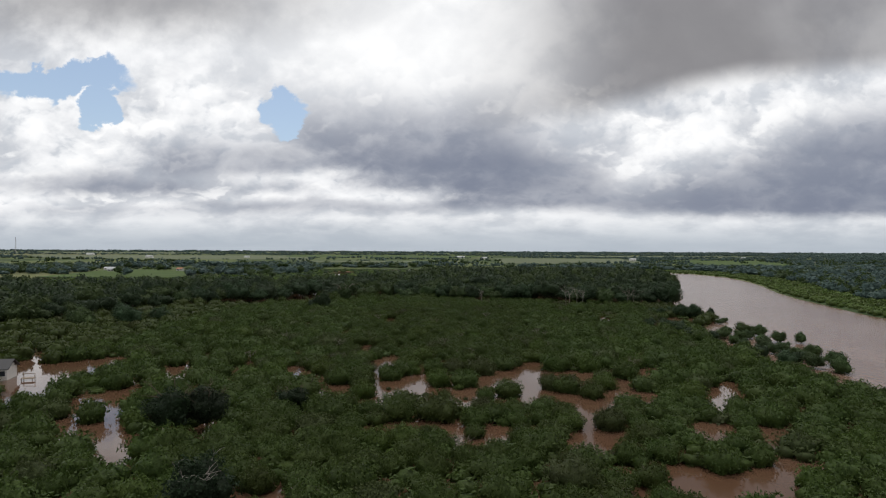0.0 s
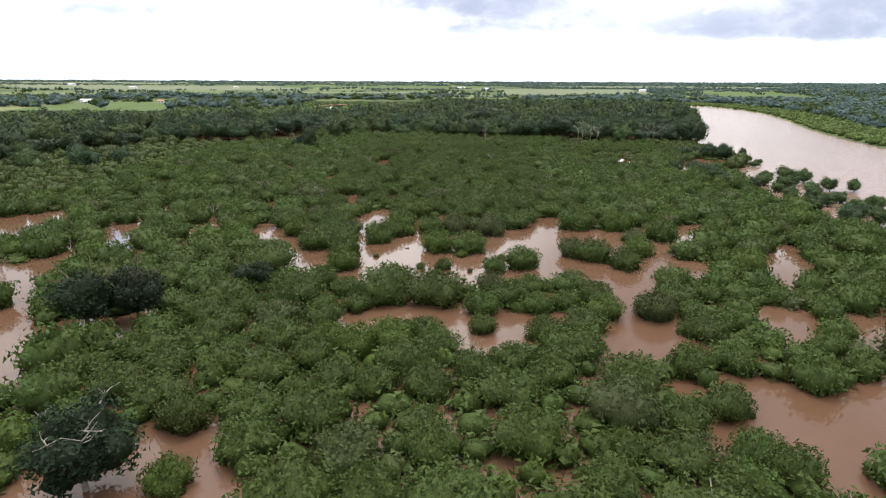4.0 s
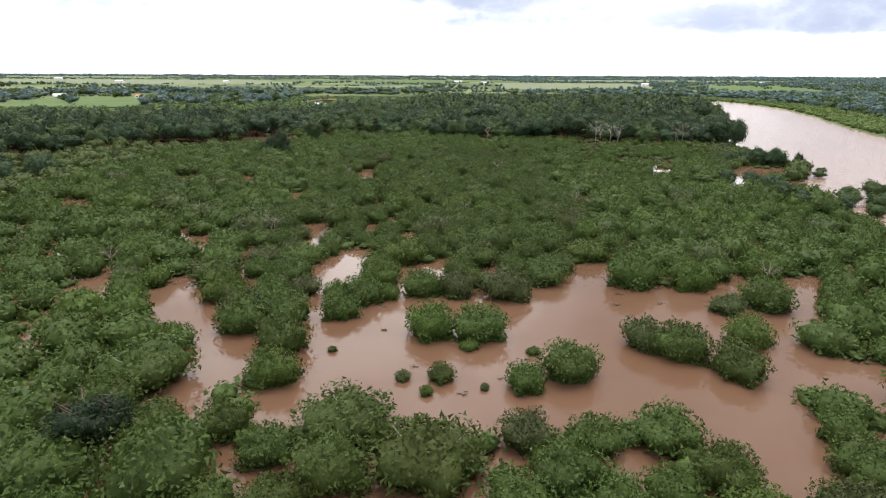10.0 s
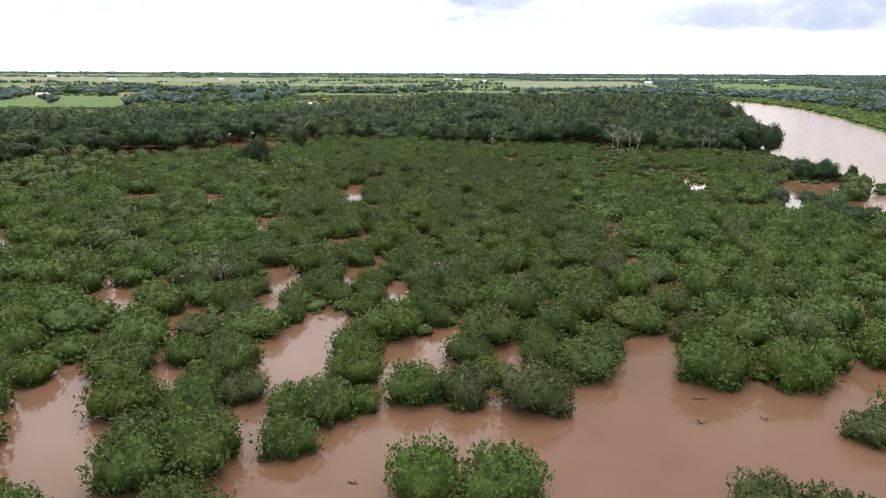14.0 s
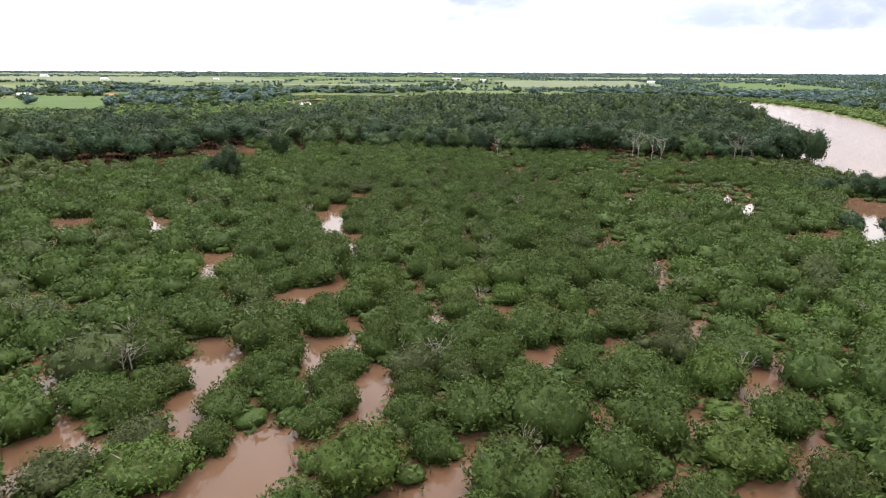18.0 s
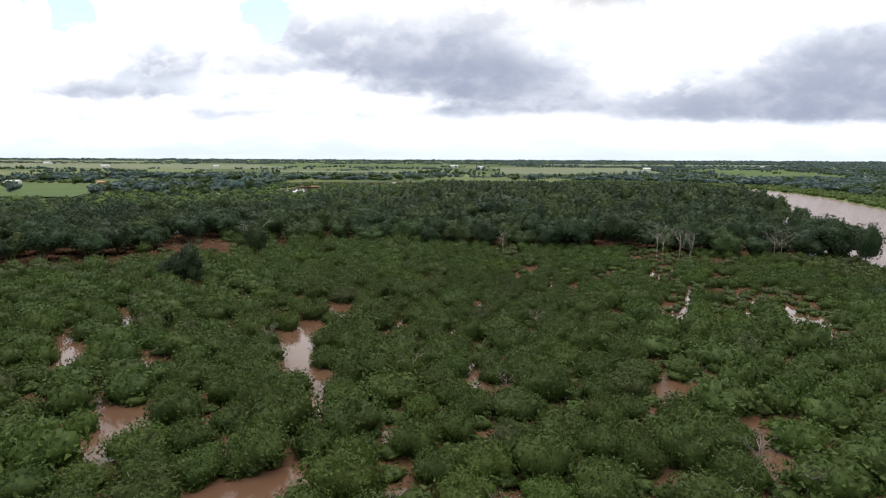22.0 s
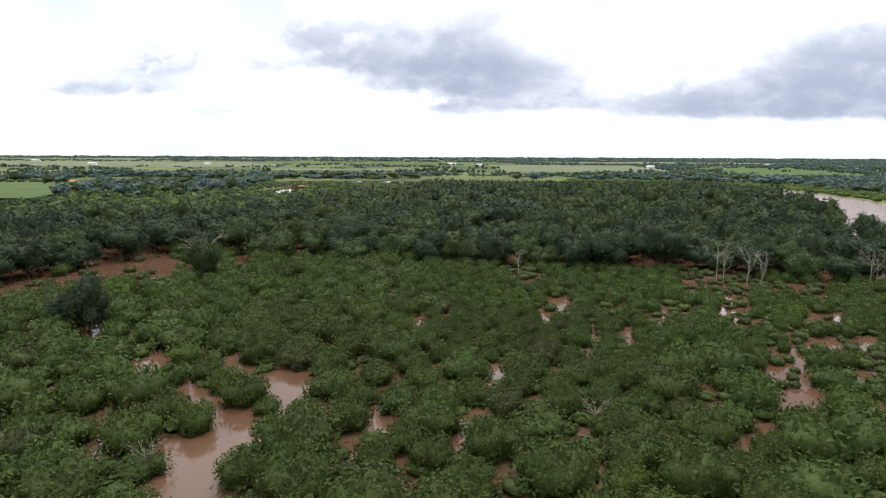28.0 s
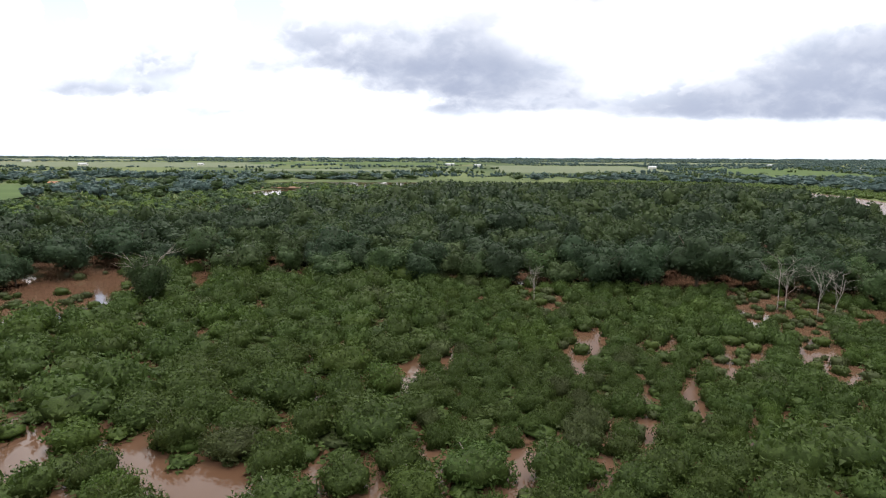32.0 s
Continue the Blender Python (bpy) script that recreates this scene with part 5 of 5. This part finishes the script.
def house(x, y, z, w, d, h, rise, wall, roof, label, turn=0.0):
    ob = tagged(new("house"), label, "house")
    ob.matrix_world = pose(x, y, z, 0, 0, turn)
    part("wall", from_bm("wall", box(w, d, h + 0.8, pose(0, 0, h / 2 - 0.4), 0.05), wall), ob)
    g = gable(w, d, rise, 0.5)
    bmesh.ops.translate(g, vec=(0, 0, h + 0.02), verts=g.verts)
    part("roof", from_bm("roof", g, roof), ob)
    for sx in (-1, 1):
        tri = box(0.1, d * 0.5, rise * 0.5, pose(sx * (w / 2 - 0.1), 0, h + rise * 0.2))
        part("gable_wall", from_bm("gable_wall", tri, wall), ob)
    part("door", from_bm("door", box(1.0, 0.12, 2.0, pose(-w * 0.1, -d / 2 - 0.03, 1.0), 0.02), DARK_GLASS), ob)
    for k in (-0.32, 0.2, 0.38):
        win = part("window", from_bm("window", box(1.2, 0.10, 1.1, pose(k * w, -d / 2 - 0.03, h * 0.55), 0.02), DARK_GLASS), ob)
        part("sill", from_bm("sill", box(1.4, 0.2, 0.1, pose(k * w, -d / 2 - 0.1, h * 0.55 - 0.6), 0.02), wall), win)


house(-102.5, 94, 0.0, 8, 5, 2.7, 1.5, WHITE_WALL, DARK_ROOF, "white hut with a dark pitched roof standing in flood water", 14)
stand = tagged(new("wooden_jetty"), "small grey wooden landing beside the flooded hut", "jetty")
stand.matrix_world = pose(-93.2, 92.5, 0, 0, 0, 14)
part("deck", from_bm("deck", box(2.6, 1.4, 0.12, pose(0, 0, 0.55), 0.02), WOOD), stand)
part("rail", from_bm("rail", box(2.6, 0.1, 0.1, pose(0, 0.65, 1.45), 0.02), WOOD), stand)
for sx in (-1.1, 1.1):
    for sy in (-0.6, 0.65):
        part("post", from_bm("post", box(0.12, 0.12, 2.4 if sy > 0 else 1.5, pose(sx, sy, 0.25 if sy > 0 else -0.2), 0.01), WOOD), stand)

for x, y, w, d, h, wall, roof, label, turn in (
        (-425, 712, 15, 8, 3.2, WHITE_WALL, PALE_ROOF, "long low white farm building with a pale sheet roof", 8),
        (-490, 690, 14, 8, 3.2, WHITE_WALL, PALE_ROOF, "white farm shed with a pale roof", -6),
        (-400, 670, 9, 7, 3.0, WHITE_WALL, PALE_ROOF, "small white farmhouse among trees", 20),
        (-330, 700, 9, 7, 3.0, WHITE_WALL, RED_ROOF, "small white farmhouse with a clay-tiled roof", -10),
        (47, 1690, 34, 16, 5.0, WHITE_WALL, PALE_ROOF, "wide white barn far out on the plain", 5),
        (107, 1560, 24, 14, 5.0, WHITE_WALL, PALE_ROOF, "bright white barn far out on the plain", 0),
        (458, 1405, 24, 14, 5.5, WHITE_WALL, PALE_ROOF, "bright white barn beside far fields", -8),
        (-797, 1560, 30, 14, 5.0, WHITE_WALL, PALE_ROOF, "wide white barn far out on the plain", 0),
        (-560, 1640, 22, 12, 4.5, WHITE_WALL, PALE_ROOF, "far white farm building", -4),
        (-1250, 2050, 40, 16, 6.0, WHITE_WALL, PALE_ROOF, "pale far warehouse on the plain", 0),
        (900, 1750, 20, 12, 5.0, WHITE_WALL, PALE_ROOF, "far white farmhouse among trees", 10)):
    s = 0.8 if y < 1000 else 0.62
    house(x, y, 0.7, w * s, d * s, h * 0.85, d * 0.13, wall, roof, label, turn)

# lattice mast on the skyline
mast = tagged(new("radio_mast"), "tall thin steel lattice mast on the horizon", "mast")
mast.location = (-2080, 2830, 0)
for a in range(3):
    w = 2 * np.pi * a / 3
    part("leg", quads("leg", *tube([(np.cos(w) * 2.6, np.sin(w) * 2.6, 0), (np.cos(w) * 1.2, np.sin(w) * 1.2, 75)], [0.5, 0.35], 5), [STEEL]), mast)
for k in range(1, 15):
    z = k * 5
    f = 2.6 - 1.4 * z / 75
    for a in range(3):
        w, e = 2 * np.pi * a / 3, 2 * np.pi * (a + 1) / 3
        part("brace", quads("brace", *tube([(np.cos(w) * f, np.sin(w) * f, z), (np.cos(e) * f, np.sin(e) * f, z + 4)], [0.2, 0.2], 4), [STEEL]), mast)

# dirt track across the far bank
k = np.linspace(0, 1, 40)
tx, ty = 566 + 560 * k + 12 * np.sin(k * 7), 890 + 830 * k
side = np.stack([np.gradient(ty), -np.gradient(tx)], -1)
side = unit(side) * 3.0
V = np.concatenate([np.stack([tx - side[:, 0], ty - side[:, 1], np.full(40, 1.3)], -1), np.stack([tx + side[:, 0], ty + side[:, 1], np.full(40, 1.3)], -1)])
F = np.array([(i, i + 40, i + 41, i + 1) for i in range(39)])
tagged(new("road", quads("road", V, F, [DIRT])), "pale dirt track between far woods", "road", kind="structure")

# drifting wood in the open water
for k, (x, y, s) in enumerate(((-7.4, 98.2, 0.8), (5.9, 79.5, 0.6), (-2.6, 82, 0.7), (2.2, 76.6, 0.9), (24.6, 103, 1.0), (23, 99, 1.2), (29, 99.5, 1.0), (11.5, 56, 1.4), (-6.5, 91, 0.7))):
    wood_bit = tagged(new("driftwood"), "dark wet branch drifting on brown water", "driftwood", "drifting branches")
    wood_bit.location = (x, y, 0.02)
    r = np.random.default_rng(70 + k)
    for i in range(4):
        a = r.uniform(0, 6.28)
        e = np.array([np.cos(a), 0.6 * np.sin(a), r.uniform(0.02, 0.3)]) * s * 0.75
        part("branch", quads("branch", *tube([-e * (0.4, 0.4, 0.2), e * 0.4 + r.normal(size=3) * 0.1 * s, e], [0.09, 0.07, 0.03], 5), [DEBRIS]), wood_bit)
